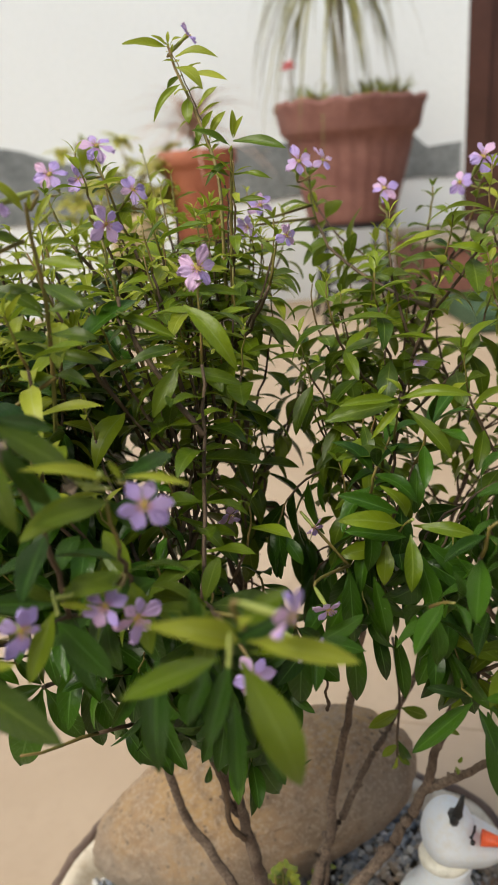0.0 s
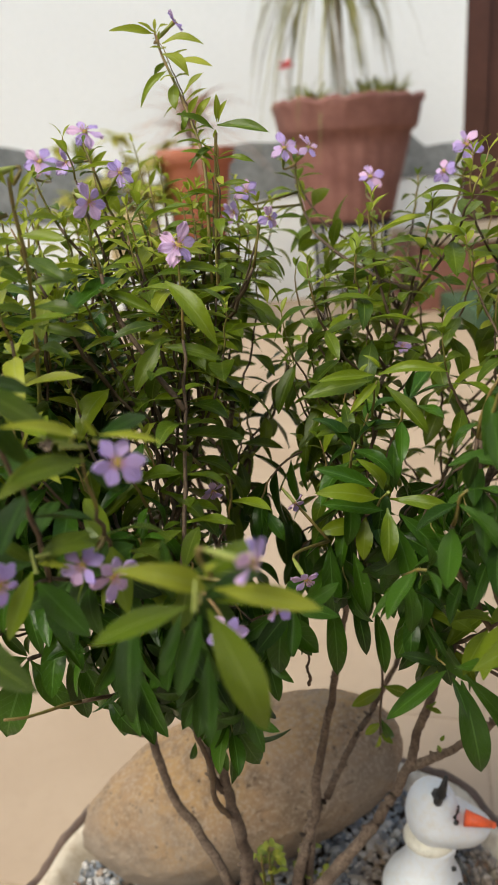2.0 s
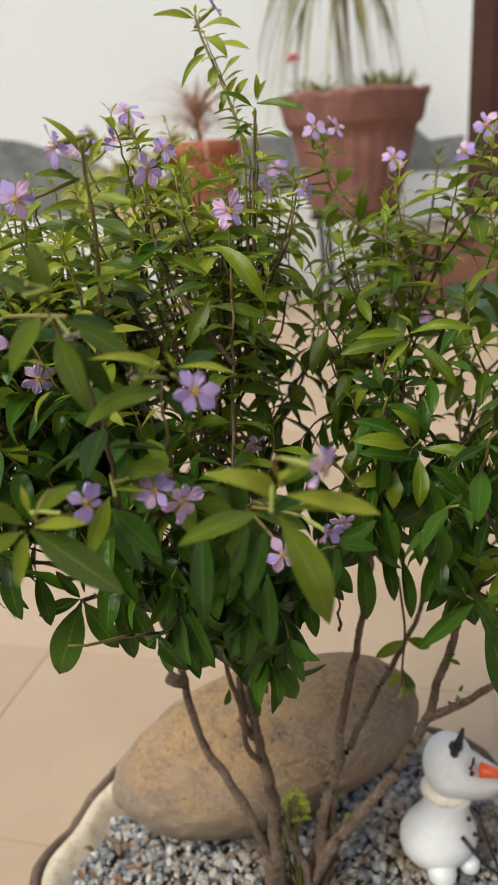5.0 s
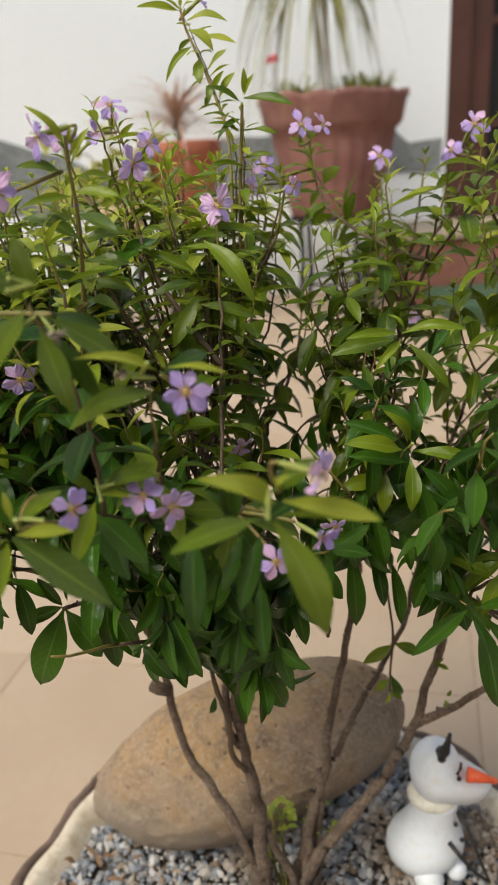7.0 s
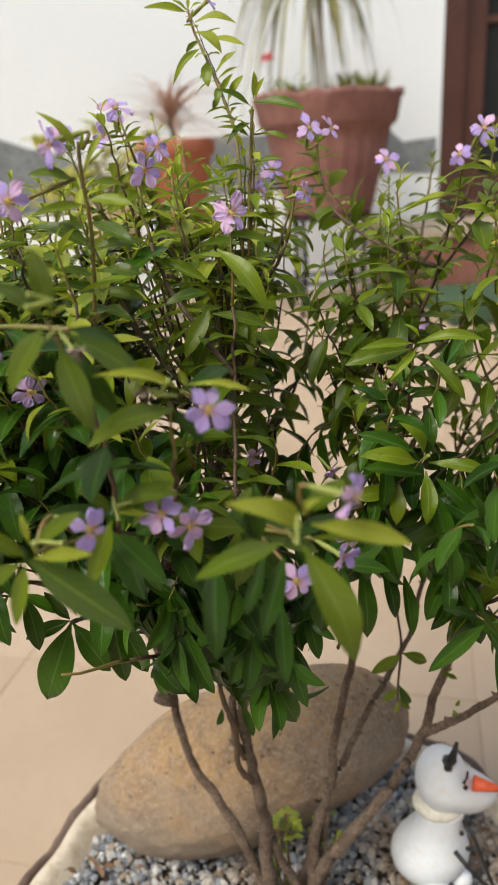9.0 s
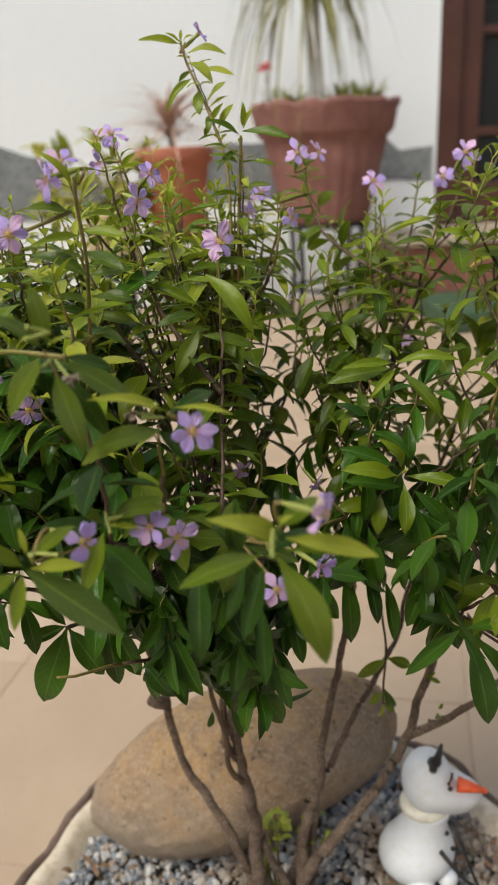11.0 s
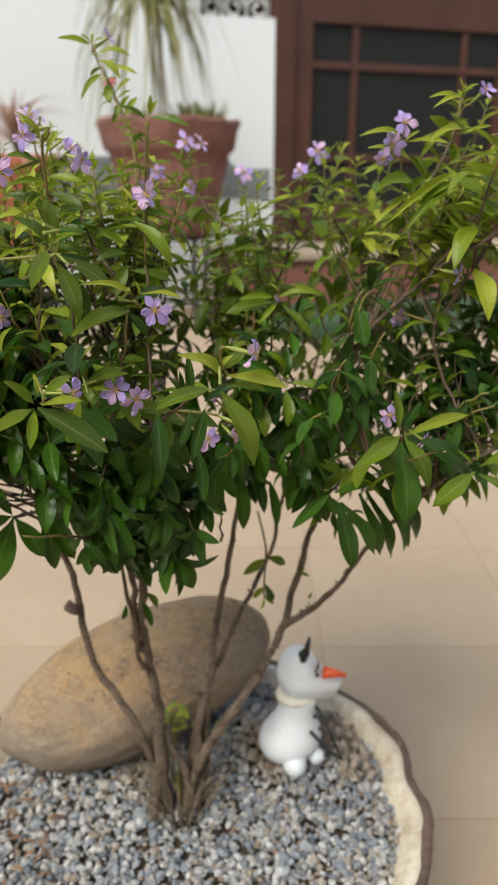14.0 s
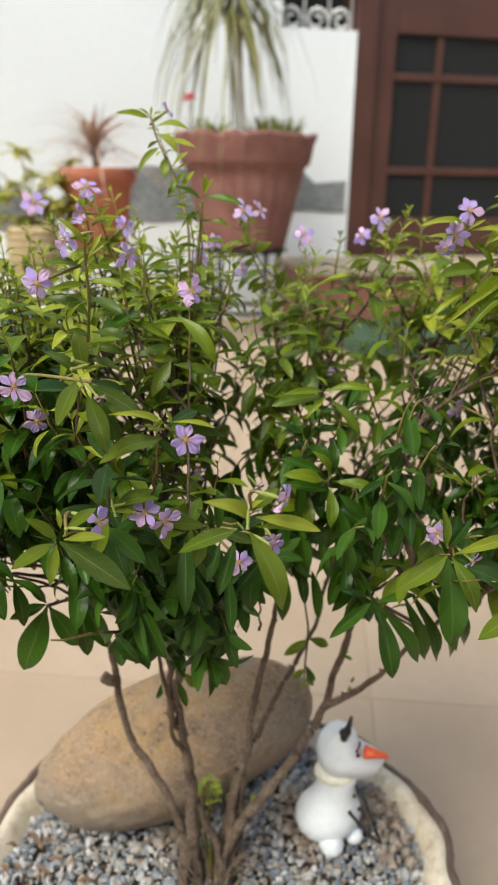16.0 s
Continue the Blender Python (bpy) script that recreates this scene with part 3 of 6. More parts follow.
    tagged(part("snowman_figurine", bm, [ceramic, orange, black_paint, cream_paint]), "small white ceramic snowman with an orange nose on the gravel", "figurine")


# ---- the flowering shrub ----
def leaf_mesh(name, curl, cup, wave, nose, mat, half_width=0.165, blunt=0.76):
    """A lance-shaped leaf of unit length along x, curled down towards its tip, with a short stalk."""
    bm = bmesh.new()
    uvl = bm.loops.layers.uv.new("UVMap")
    n, half = 11, 2
    rows = []
    for i in range(n + 1):
        t = i / n
        u = max(0.0, (t - 0.05) / 0.95)
        w = max(0.010 if t < 0.5 else 0.004, half_width * math.sin(math.pi * u ** nose) ** blunt) if t < 1 else 0.004
        a = curl * t * t
        cx, cz = t * (1 - 0.18 * abs(curl) * t), -a * 0.5 * t
        row = []
        for k in range(-half, half + 1):
            s = k / half
            row.append(bm.verts.new((cx, s * w, cz + cup * w * abs(s) ** 1.4 + 0.017 * wave * math.sin(9 * t + 2 * s) * abs(s))))
        rows.append(row)
    for i in range(n):
        for k in range(2 * half):
            f = bm.faces.new((rows[i][k], rows[i + 1][k], rows[i + 1][k + 1], rows[i][k + 1]))
            f.smooth = True
            for lp, (ii, kk) in zip(f.loops, ((i, k), (i + 1, k), (i + 1, k + 1), (i, k + 1))):
                lp[uvl].uv = (kk / (2 * half), ii / n)
    me = bpy.data.meshes.new(name)
    bm.to_mesh(me)
    bm.free()
    me.materials.append(mat)
    return me


LEAF_KINDS = [(0.30, 0.40, 0.6, 0.95), (0.60, 0.30, 1.0, 1.05), (0.15, 0.50, 0.8, 0.92), (0.85, 0.35, 0.7, 1.0), (0.45, 0.20, 1.5, 1.10)]
OLD_SHADED_LEAVES = [leaf_mesh("leaf", *k, leaf_old_shaded, 0.160, 0.68) for k in LEAF_KINDS]
YOUNG_LEAVES = [leaf_mesh("leaf", *k, leaf_young, 0.148) for k in LEAF_KINDS]
TIP_LEAVES = [leaf_mesh("leaf", *k, leaf_tip, 0.140) for k in LEAF_KINDS]
MID_LEAVES = [leaf_mesh("leaf", *k, leaf_mid, 0.140) for k in LEAF_KINDS]
AGES = [OLD_SHADED_LEAVES, YOUNG_LEAVES, TIP_LEAVES, MID_LEAVES]


def petal_mesh(name, ruffle):
    bm = bmesh.new()
    uvl = bm.loops.layers.uv.new("UVMap")
    rows, n, half = [], 8, 4
    for i in range(n + 1):
        t = i / n
        w = 0.02 + 0.315 * math.sin(math.pi * min(1, 0.04 + 0.86 * t ** 1.5)) if t < 0.98 else 0.15
        row = []
        for k in range(-half, half + 1):
            s = k / half
            x = t * (1 - 0.10 * s * s * t) + 0.035 * math.sin(11 * s + 5 * ruffle) * t ** 4
            z = 0.10 * t - 0.20 * t * t + 0.085 * ruffle * math.sin(7.5 * s + 3 * ruffle + 3 * t) * t * t + 0.03 * math.sin(13 * s + 9 * t)* t
            row.append(bm.verts.new((x, s * w, z)))
        rows.append(row)
    for i in range(n):
        for k in range(2 * half):
            f = bm.faces.new((rows[i][k], rows[i + 1][k], rows[i + 1][k + 1], rows[i][k + 1]))
            f.smooth = True
            for lp, (ii, kk) in zip(f.loops, ((i, k), (i + 1, k), (i + 1, k + 1), (i, k + 1))):
                lp[uvl].uv = (kk / (2 * half), ii / n)
    me = bpy.data.meshes.new(name)
    bm.to_mesh(me)
    bm.free()
    me.materials.append(petal_mat)
    return me


PETALS = [petal_mesh("petal", r) for r in (0.9, 1.5, 2.1)]


def heart_mesh():
    """Throat of a flower with its ring of stamens, facing +z."""
    bm = bmesh.new()
    ball(bm, Vector((0, 0, -0.05)), 0.17, 12, 0, 1, 1, 0.6)
    for k in range(8):
        a = 2 * math.pi * k / 8 + 0.3
        d = Vector((math.cos(a), math.sin(a), 0))
        tube(bm, [0.10 * d, 0.16 * d + Vector((0, 0, 0.12)), 0.24 * d + Vector((0, 0, 0.22))], 0.018, 0.012, 4)
        ball(bm, 0.25 * d + Vector((0, 0, 0.23)), 0.035, 6)
    me = bpy.data.meshes.new("heart")
    bm.to_mesh(me)
    bm.free()
    me.materials.append(stamen_mat)
    return me


def calyx_mesh():
    """Green ribbed tube behind a flower, running back along -z."""
    prof = [(0.05, -1.9), (0.10, -1.75), (0.15, -1.3), (0.15, -0.8), (0.12, -0.45), (0.17, -0.12), (0.19, 0.0), (0.10, 0.0)]
    bm = lathe(prof, 12, lambda a, i: 1 + 0.10 * math.cos(6 * a))
    me = bpy.data.meshes.new("calyx")
    bm.to_mesh(me)
    bm.free()
    me.materials.append(calyx_mat)
    me.polygons.foreach_set("use_smooth", [True] * len(me.polygons))
    return me


HEART, CALYX = heart_mesh(), calyx_mesh()
shrub = empty("flowering_shrub", (0.07, 0.338, GRAVEL), "small woody shrub with glossy green leaves and lilac flowers", "shrub")
SH_INV = world_of(shrub).inverted()
rng = random.Random(11)
gap_rng = random.Random(12)


def hang(ob, parent, m, inv):
    ob.parent = parent
    ob.matrix_parent_inverse = inv
    ob.matrix_basis = m
    return ob


def facing(p, d, spin=0.0, size=1.0):
    q = Vector(d).to_track_quat("Z", "Y").to_matrix().to_4x4()
    return Matrix.Translation(p) @ q @ Matrix.Rotation(spin, 4, "Z") @ Matrix.Scale(size, 4)


def flower(p, d, size=0.0052, spin=0.0, open_=1.0):
    """A six-petalled flower at p that looks along d; open_ under 1 folds the petals forward."""
    m = facing(p, d, spin, size)
    f = hang(new("flower", HEART), shrub, m, SH_INV)
    inv = m.inverted()
    c = hang(new("calyx", CALYX), f, m, inv)
    for k in range(6):
        tilt = radians(rng.uniform(-22, 24)) - (1 - open_) * 1.2
        r = Matrix.Rotation(k * math.pi / 3 + rng.uniform(-0.2, 0.2), 4, "Z") @ Matrix.Rotation(tilt, 4, "Y") @ Matrix.Rotation(rng.uniform(-0.4, 0.4), 4, "X") @ Matrix.Scale(rng.uniform(0.74, 1.12), 4) @ Matrix.Translation((0.10, 0, 0))
        hang(new("petal", PETALS[rng.randrange(3)]), f, m @ r, inv)
    return f


def bud(p, d, size=0.004):
    m = facing(p, d, rng.random(), size)
    return hang(new("bud", CALYX), shrub, m, SH_INV)


leaves = []          # (matrix, kind, age: 0 old and shaded, 1 young, 2 at the tip, 3 between)
stems = bmesh.new()
green_stems = bmesh.new()


def add_leaf(p, d, length, young, droop=0.0, up=None):
    d = Vector(d).normalized()
    d = (d + Vector((0, 0, -droop))).normalized()
    up = up or Vector((0, 0, 1))
    side = up.cross(d)
    if side.length < 0.05:
        side = Vector((1, 0, 0))
    side.normalize()
    n = d.cross(side)
    side2 = (side + n * rng.uniform(-0.35, 0.35)).normalized()
    n = d.cross(side2)
    m = Matrix((d, side2, n)).transposed().to_4x4()
    wid = rng.uniform(0.82, 1.12) * (1.22 if young in (1, 3) else 1.0)
    kind = rng.randrange(len(LEAF_KINDS))
    if p.x < 0.022 and p.z < 0.352:
        return
    # leaves low on this side take the dark old-leaf colour, standing for shade
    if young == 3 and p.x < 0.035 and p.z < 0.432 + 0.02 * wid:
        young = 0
    # the inside of the crown is thin: bare wands with few leaves
    if 0.022 < p.x < 0.070 and p.y > 0.280 and 0.335 < p.z < 0.450 and gap_rng.random() < (0.85, 0.40, 0.40, 0.50)[young]:
        return
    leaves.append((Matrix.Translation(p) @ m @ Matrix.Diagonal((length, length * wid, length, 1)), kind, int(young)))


def set_leaf(base, end, age, wide):
    """A leaf whose stalk sits at base and whose point reaches end, its face turned up and out."""
    base, end = Vector(base), Vector(end)
    kind = rng.randrange(len(LEAF_KINDS))
    curl = LEAF_KINDS[kind][0]
    run, drop = 1 - 0.18 * curl, 0.5 * curl
    chord = end - base
    d = chord.normalized()
    side = Vector((rng.uniform(-0.2, 0.2), -0.72, 0.70)).cross(d)
    side = side.normalized() if side.length > 0.05 else Vector((1, 0, 0))
    n = d.cross(side)
    phi = math.atan2(drop, run)
    x = d * math.cos(phi) + n * math.sin(phi)
    k = chord.length / math.hypot(run, drop)
    m = Matrix((x, side, x.cross(side))).transposed().to_4x4()
    leaves.append((Matrix.Translation(base) @ m @ Matrix.Diagonal((k, k * wide, k, 1)), kind, age))


def shoot(p0, tip, aim=(0, 0, 1), size=0.018, step=0.0075, bare=0.08, blooms=0, thick=0.0010, fresh=0.03, hang_down=0.0, bright=0.0, top=1.0):
    """A twig from p0 to its tip, which points along aim: opposite pairs of leaves turned by a quarter at each node."""
    p0, tip, aim = Vector(p0), Vector(tip), Vector(aim).normalized()
    length = (tip - p0).length
    line = bez(p0, tip - aim * length * 0.45, tip, 14)
    line = [p + Vector((rng.uniform(-1, 1), rng.uniform(-1, 1), rng.uniform(-1, 1))) * 0.0006 for p in line]
    cut = 9
    tube(stems, line[:cut + 1], thick, thick * 0.62, 6, 0.25, rng.random() * 9)
    tube(green_stems, line[cut:], thick * 0.62, thick * 0.4, 6)
    acc, turn = 0.0, rng.uniform(0, 3.14)
    seg = [(b - a).length for a, b in zip(line, line[1:])]
    full = sum(seg)
    nodes = []
    s = full * bare
    while s < full - 0.001:
        nodes.append(s)
        s += step * rng.uniform(0.8, 1.25) * (0.55 + 0.45 * min(1, (full - s) / 0.02))
    nodes.append(full)
    for s in nodes:
        if s > full * top:
            break
        acc, i = 0.0, 0
        while i < len(seg) - 1 and acc + seg[i] < s:
            acc += seg[i]
            i += 1
        t = min(1, (s - acc) / max(seg[i], 1e-6))
        p = line[i].lerp(line[i + 1], t)
        d = (line[i + 1] - line[i]).normalized()
        u = d.cross(Vector((0.3, 0.2, 1)) if abs(d.z) < 0.9 else Vector((1, 0.2, 0))).normalized()
        v = d.cross(u)
        left = full - s
        grow = min(1.0, (0.30 if hang_down < 0.5 else 0.75) + left / 0.022)
        old = min(1.0, left / fresh)
        spread = 0.25 + 0.75 * min(1.0, left / 0.012)
        for k in (0, 1):
            if rng.random() < 0.10 and left > 0.01:
                continue
            a = turn + k * math.pi + rng.uniform(-0.25, 0.25)
            out = u * math.cos(a) + v * math.sin(a)
            dirn = d * (1.25 - spread) + out * (0.35 + 0.75 * spread)
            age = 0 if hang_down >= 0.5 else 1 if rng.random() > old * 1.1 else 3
            if age == 1 and ((left < 0.009 and fresh > 0.05) or (left < 0.045 and rng.random() < bright * (1 - 0.6 * old))):
                age = 2
            add_leaf(p, dirn, size * grow * rng.uniform(0.75, 1.12), age, ((0.17 + hang_down) * old + 0.10 * spread) * (rng.uniform(0.2, 1.5) if hang_down < 0.5 else rng.uniform(0.7, 1.5)), d if abs(d.z) < 0.6 else None)
        turn += math.pi / 2 + rng.uniform(-0.2, 0.2)
    for k in range(blooms):
        p = line[-2 - k]
        a = rng.uniform(0, 6.28)
        out = (aim + Vector((math.cos(a), -abs(math.sin(a)), 0.3)) * 0.9).normalized()
        flower(p + out * 0.012, out, 0.0050 * rng.uniform(0.85, 1.1), a)
    return line


def limb(points, r0, r1, n=11):
    bm = bmesh.new()
    line = smooth_line(points, n)
    for i in range(2, len(line) - 1):
        q = line[i] * 42 + Vector((r0 * 900, 0, 0))
        line[i] = line[i] + Vector((noise.noise(q) + 0.5 * noise.noise(q * 2.7), noise.noise(q + Vector((7, 3, 1))), 0)) * 0.0020
    tube(bm, line, r0 * 0.70, r1 * 0.85, 14, 0.32, points[0][0] * 50, 1.7)
    kr = random.Random(int(points[0][0] * 9000 + points[-1][2] * 7000))
    for k in range(9):
        i = kr.randrange(3, len(line) - 2)
        a = kr.uniform(0, 6.28)
        d = Vector((math.cos(a), math.sin(a), kr.uniform(0.2, 1.0))).normalized()
        r = (r1 + (r0 - r1) * (1 - i / len(line))) * 0.8
        tube(bm, [line[i], line[i] + d * r * 1.2, line[i] + d * (r + kr.uniform(0.0004, 0.0018))], r * 0.5, 0.0004, 6, 0.4, k)
    part("stem", bm, bark, shrub, smooth=True)
    return line


def grow_shrub():
    limbs = [
        limb([(0.0569, 0.3380, 0.1192), (0.0542, 0.3360, 0.1465), (0.0469, 0.3370, 0.1700), (0.0355, 0.3420, 0.1889), (0.0258, 0.3450, 0.2094), (0.0224, 0.3460, 0.2329), (0.0217, 0.3460, 0.2501), (0.0188, 0.3440, 0.2684), (0.0126, 0.3400, 0.2929), (0.0046, 0.3350, 0.3421)], 0.0040, 0.0019),
        limb([(0.0652, 0.3360, 0.0864), (0.0622, 0.3340, 0.1312), (0.0604, 0.3310, 0.1693), (0.0594, 0.3290, 0.1951), (0.0548, 0.3270, 0.2220), (0.0534, 0.3250, 0.2462), (0.0543, 0.3220, 0.2678), (0.0532, 0.3120, 0.2994), (0.0466, 0.2850, 0.3585)], 0.0058, 0.0020),
        limb([(0.0710, 0.3420, 0.0832), (0.0796, 0.3420, 0.1192), (0.0897, 0.3440, 0.1558), (0.0959, 0.3450, 0.1860), (0.0996, 0.3450, 0.2162), (0.1038, 0.3430, 0.2443), (0.1082, 0.3400, 0.2716), (0.1105, 0.3380, 0.2938), (0.1148, 0.3350, 0.3285), (0.1199, 0.3400, 0.3766), (0.1308, 0.3450, 0.4100), (0.1471, 0.3600, 0.4409)], 0.0050, 0.0010),
        limb([(0.0900, 0.3450, 0.1723), (0.1061, 0.3500, 0.1991), (0.1209, 0.3560, 0.2242), (0.1355, 0.3620, 0.2469), (0.1456, 0.3680, 0.2732), (0.1631, 0.3850, 0.3234), (0.1818, 0.4000, 0.3741)], 0.0030, 0.0011),
        limb([(0.0717, 0.3380, 0.0865), (0.0860, 0.3340, 0.1304), (0.1048, 0.3330, 0.1626), (0.1193, 0.3330, 0.1830), (0.1303, 0.3340, 0.2007), (0.1404, 0.3350, 0.2203), (0.1453, 0.3350, 0.2428), (0.1518, 0.3340, 0.2723), (0.1589, 0.3320, 0.2972), (0.1625, 0.3300, 0.3248), (0.1644, 0.3260, 0.3581), (0.1671, 0.3120, 0.3916), (0.1758, 0.3000, 0.4127), (0.1835, 0.2880, 0.4258), (0.1908, 0.2650, 0.4430), (0.2069, 0.2550, 0.4551)], 0.0050, 0.0010),
        limb([(0.1404, 0.3350, 0.2203), (0.1505, 0.3320, 0.2285), (0.1587, 0.3260, 0.2382), (0.1657, 0.3160, 0.2548), (0.1701, 0.3030, 0.2754), (0.1794, 0.2850, 0.3057), (0.1905, 0.2580, 0.3401), (0.2052, 0.2400, 0.3610)], 0.0032, 0.0011),
        limb([(0.0534, 0.3250, 0.2462), (0.0560, 0.3350, 0.2700), (0.0610, 0.3520, 0.3000), (0.0660, 0.3620, 0.3300), (0.0700, 0.3650, 0.4000)], 0.0026, 0.0012),
        limb([(0.0046, 0.3350, 0.3400), (-0.012, 0.325, 0.365), (-0.03, 0.31, 0.40)], 0.0018, 0.0010),
        limb([(0.0537, 0.3270, 0.2241), (0.0490, 0.3260, 0.2370), (0.0491, 0.3240, 0.2549), (0.0501, 0.3220, 0.2685), (0.0473, 0.3180, 0.2835), (0.0428, 0.3120, 0.3042)], 0.0028, 0.0018),
        limb([(0.1647, 0.3220, 0.3686), (0.1775, 0.3320, 0.3884), (0.1836, 0.3400, 0.4066), (0.1939, 0.3500, 0.4274), (0.2007, 0.3550, 0.4393)], 0.0015, 0.0010),
        limb([(0.1663, 0.3300, 0.3628), (0.1794, 0.3450, 0.3787), (0.1852, 0.3550, 0.3974), (0.1879, 0.3600, 0.4145), (0.1988, 0.3680, 0.4306)], 0.0014, 0.0009),
        limb([(0.0151, 0.3000, 0.3285), (0.0044, 0.2920, 0.3321), (-0.0056, 0.2830, 0.3346)], 0.0012, 0.0009),
        limb([(0.078, 0.336, 0.086), (0.084, 0.337, 0.115), (0.087, 0.340, 0.150), (0.092, 0.344, 0.172)], 0.0046, 0.0030),
        limb([(0.060, 0.338, 0.086), (0.057, 0.336, 0.105), (0.060, 0.333, 0.138)], 0.0050, 0.0048),
        limb([(0.086, 0.330, 0.086), (0.080, 0.331, 0.108), (0.073, 0.333, 0.135), (0.064, 0.333, 0.165)], 0.0036, 0.0024),
        limb([(0.093, 0.338, 0.084), (0.090, 0.338, 0.112), (0.092, 0.342, 0.150), (0.094, 0.346, 0.186)], 0.0030, 0.0022),
        limb([(0.050, 0.330, 0.086), (0.056, 0.332, 0.108), (0.062, 0.334, 0.135)], 0.0026, 0.0030),
    ]
    # broken stub on the outer stem
    bm = bmesh.new()
    tube(bm, [Vector(p) for p in ((0.0218, 0.3455, 0.2455), (0.0175, 0.3440, 0.2475), (0.0145, 0.3430, 0.2510))], 0.0034, 0.0027, 9, 0.6)
    part("stub", bm, bark, shrub, "broken stub of a cut branch", smooth=True)
    bm = bmesh.new()
    tube(bm, smooth_line([(0.092, 0.300, 0.330), (0.0915, 0.299, 0.320), (0.0925, 0.298, 0.314), (0.0915, 0.298, 0.310), (0.0925, 0.297, 0.306), (0.0918, 0.298, 0.302)], 6), 0.0003, 0.0007, 6, 0.6)
    part("dry_stalk", bm, twig, shrub, "withered curling flower stalk", smooth=True)
    dr = random.Random(21)
    bm = bmesh.new()
    for k in range(120):
        a, r = dr.uniform(0, 6.28), dr.uniform(0.003, 0.017)
        c = Vector((0.071 + r * math.cos(a), 0.334 + r * math.sin(a), GRAVEL - 0.002))
        d = Vector((math.cos(a) * dr.uniform(0.2, 1.0), math.sin(a) * dr.uniform(0.1, 0.6), dr.uniform(0.7, 1.6))).normalized() * dr.uniform(0.012, 0.045)
        tube(bm, bez(c, c + d * 0.6 + Vector((0, 0, 0.004)), c + d, 5), 0.0005, 0.0002, 4)
    tagged(part("dry_fibre", bm, dry_mat, shrub, "dry root fibres round the base", smooth=True), kind="stuff")
    nodes = [p for l in limbs[:9] for p in l if p.z > 0.285]

    twigs = list(nodes)

    def root(tip, lift=0.05):
        """The nearest point of wood well below a tip."""
        low = [p for p in twigs if p.z < tip.z - lift] or nodes
        return min(low, key=lambda p: (p - tip).length_squared + 1.5 * ((p.x - tip.x) ** 2 + (p.y - tip.y) ** 2))

    def grown(tip, aim, **kw):
        tip = Vector(tip)
        line = shoot(root(tip), tip, aim, **kw)
        if kw.get("hang_down", 0) < 0.2:
            twigs.extend(line[2:9:2])
        return line

    # shoots that carry the rosettes: bare where the rosette sits
    for tip, aim, low, high in (
        ((0.0620, 0.1850, 0.4145), (0.05, -0.85, 0.30), 0.30, 0.62), ((0.0105, 0.1930, 0.4120), (-0.25, -0.85, 0.30), 0.30, 0.65),
        ((0.0260, 0.2160, 0.4120), (-0.15, -0.60, 0.45), 0.35, 0.70), ((0.0400, 0.2070, 0.4370), (0.05, -0.45, 0.85), 0.25, 0.60),
        ((0.0175, 0.2050, 0.4560), (-0.30, -0.30, 0.85), 0.25, 0.55), ((0.0590, 0.2880, 0.4680), (0.02, -0.10, 1.00), 0.15, 0.95),
        ((0.1165, 0.2750, 0.3900), (0.10, -0.70, 0.55), 0.45, 0.70), ((0.1275, 0.2465, 0.3465), (0.05, -0.85, 0.15), 0.45, 0.70),
        ((0.1485, 0.2230, 0.3785), (0.15, -0.75, 0.50), 0.35, 0.70), ((0.1800, 0.3000, 0.4960), (0.05, -0.10, 1.00), 0.30, 0.60),
        ((0.1165, 0.2890, 0.4235), (0.00, -0.35, 0.90), 0.35, 0.80), ((0.1560, 0.2010, 0.3780), (0.40, -0.80, 0.30), 0.45, 0.70),
    ):
        grown(tip, aim, size=0.019, step=0.0080, fresh=0.006, bare=low, top=high, thick=0.00075)
    tube(green_stems, smooth_line([(0.0140, 0.3000, 0.3900), (0.0121, 0.2850, 0.4142), (0.0162, 0.2760, 0.4380), (0.0186, 0.2720, 0.4549), (0.0198, 0.2690, 0.4689), (0.0193, 0.2670, 0.4820), (0.0196, 0.2660, 0.4902)], 8), 0.0007, 0.0005, 8, 0.2)
    grown((0.032, 0.300, 0.478), (0.05, -0.10, 1.0), size=0.016)
    grown((0.023, 0.370, 0.500), (-0.2, 0.0, 1.0), size=0.015, fresh=0.03)
    grown((0.002, 0.372, 0.490), (-0.2, 0.0, 1.0), size=0.016, fresh=0.03)
    grown((-0.018, 0.285, 0.478), (-0.1, 0.0, 1.0), size=0.018, fresh=0.03)
    grown((0.108, 0.426, 0.490), (0.1, 0.0, 1.0), size=0.016, fresh=0.03)
    grown((0.086, 0.345, 0.470), (0.1, -0.1, 1.0), size=0.017, fresh=0.03)
    grown((0.147, 0.445, 0.468), (0.05, 0.0, 1.0), size=0.017, fresh=0.03)
    grown((0.171, 0.451, 0.478), (0.1, 0.0, 1.0), size=0.017, fresh=0.03)
    grown((0.189, 0.436, 0.480), (0.1, 0.0, 1.0), size=0.017, fresh=0.03)
    grown((0.223, 0.325, 0.512), (0.1, -0.05, 1.0), size=0.020, fresh=0.03)
    grown((0.245, 0.300, 0.485), (0.5, -0.3, 0.8), size=0.021, fresh=0.03)
    grown((0.135, 0.350, 0.412), (0.0, -0.4, 0.9), size=0.018, fresh=0.02)
    grown((0.197, 0.271, 0.430), (0.4, -0.6, 0.6), size=0.020, fresh=0.02)

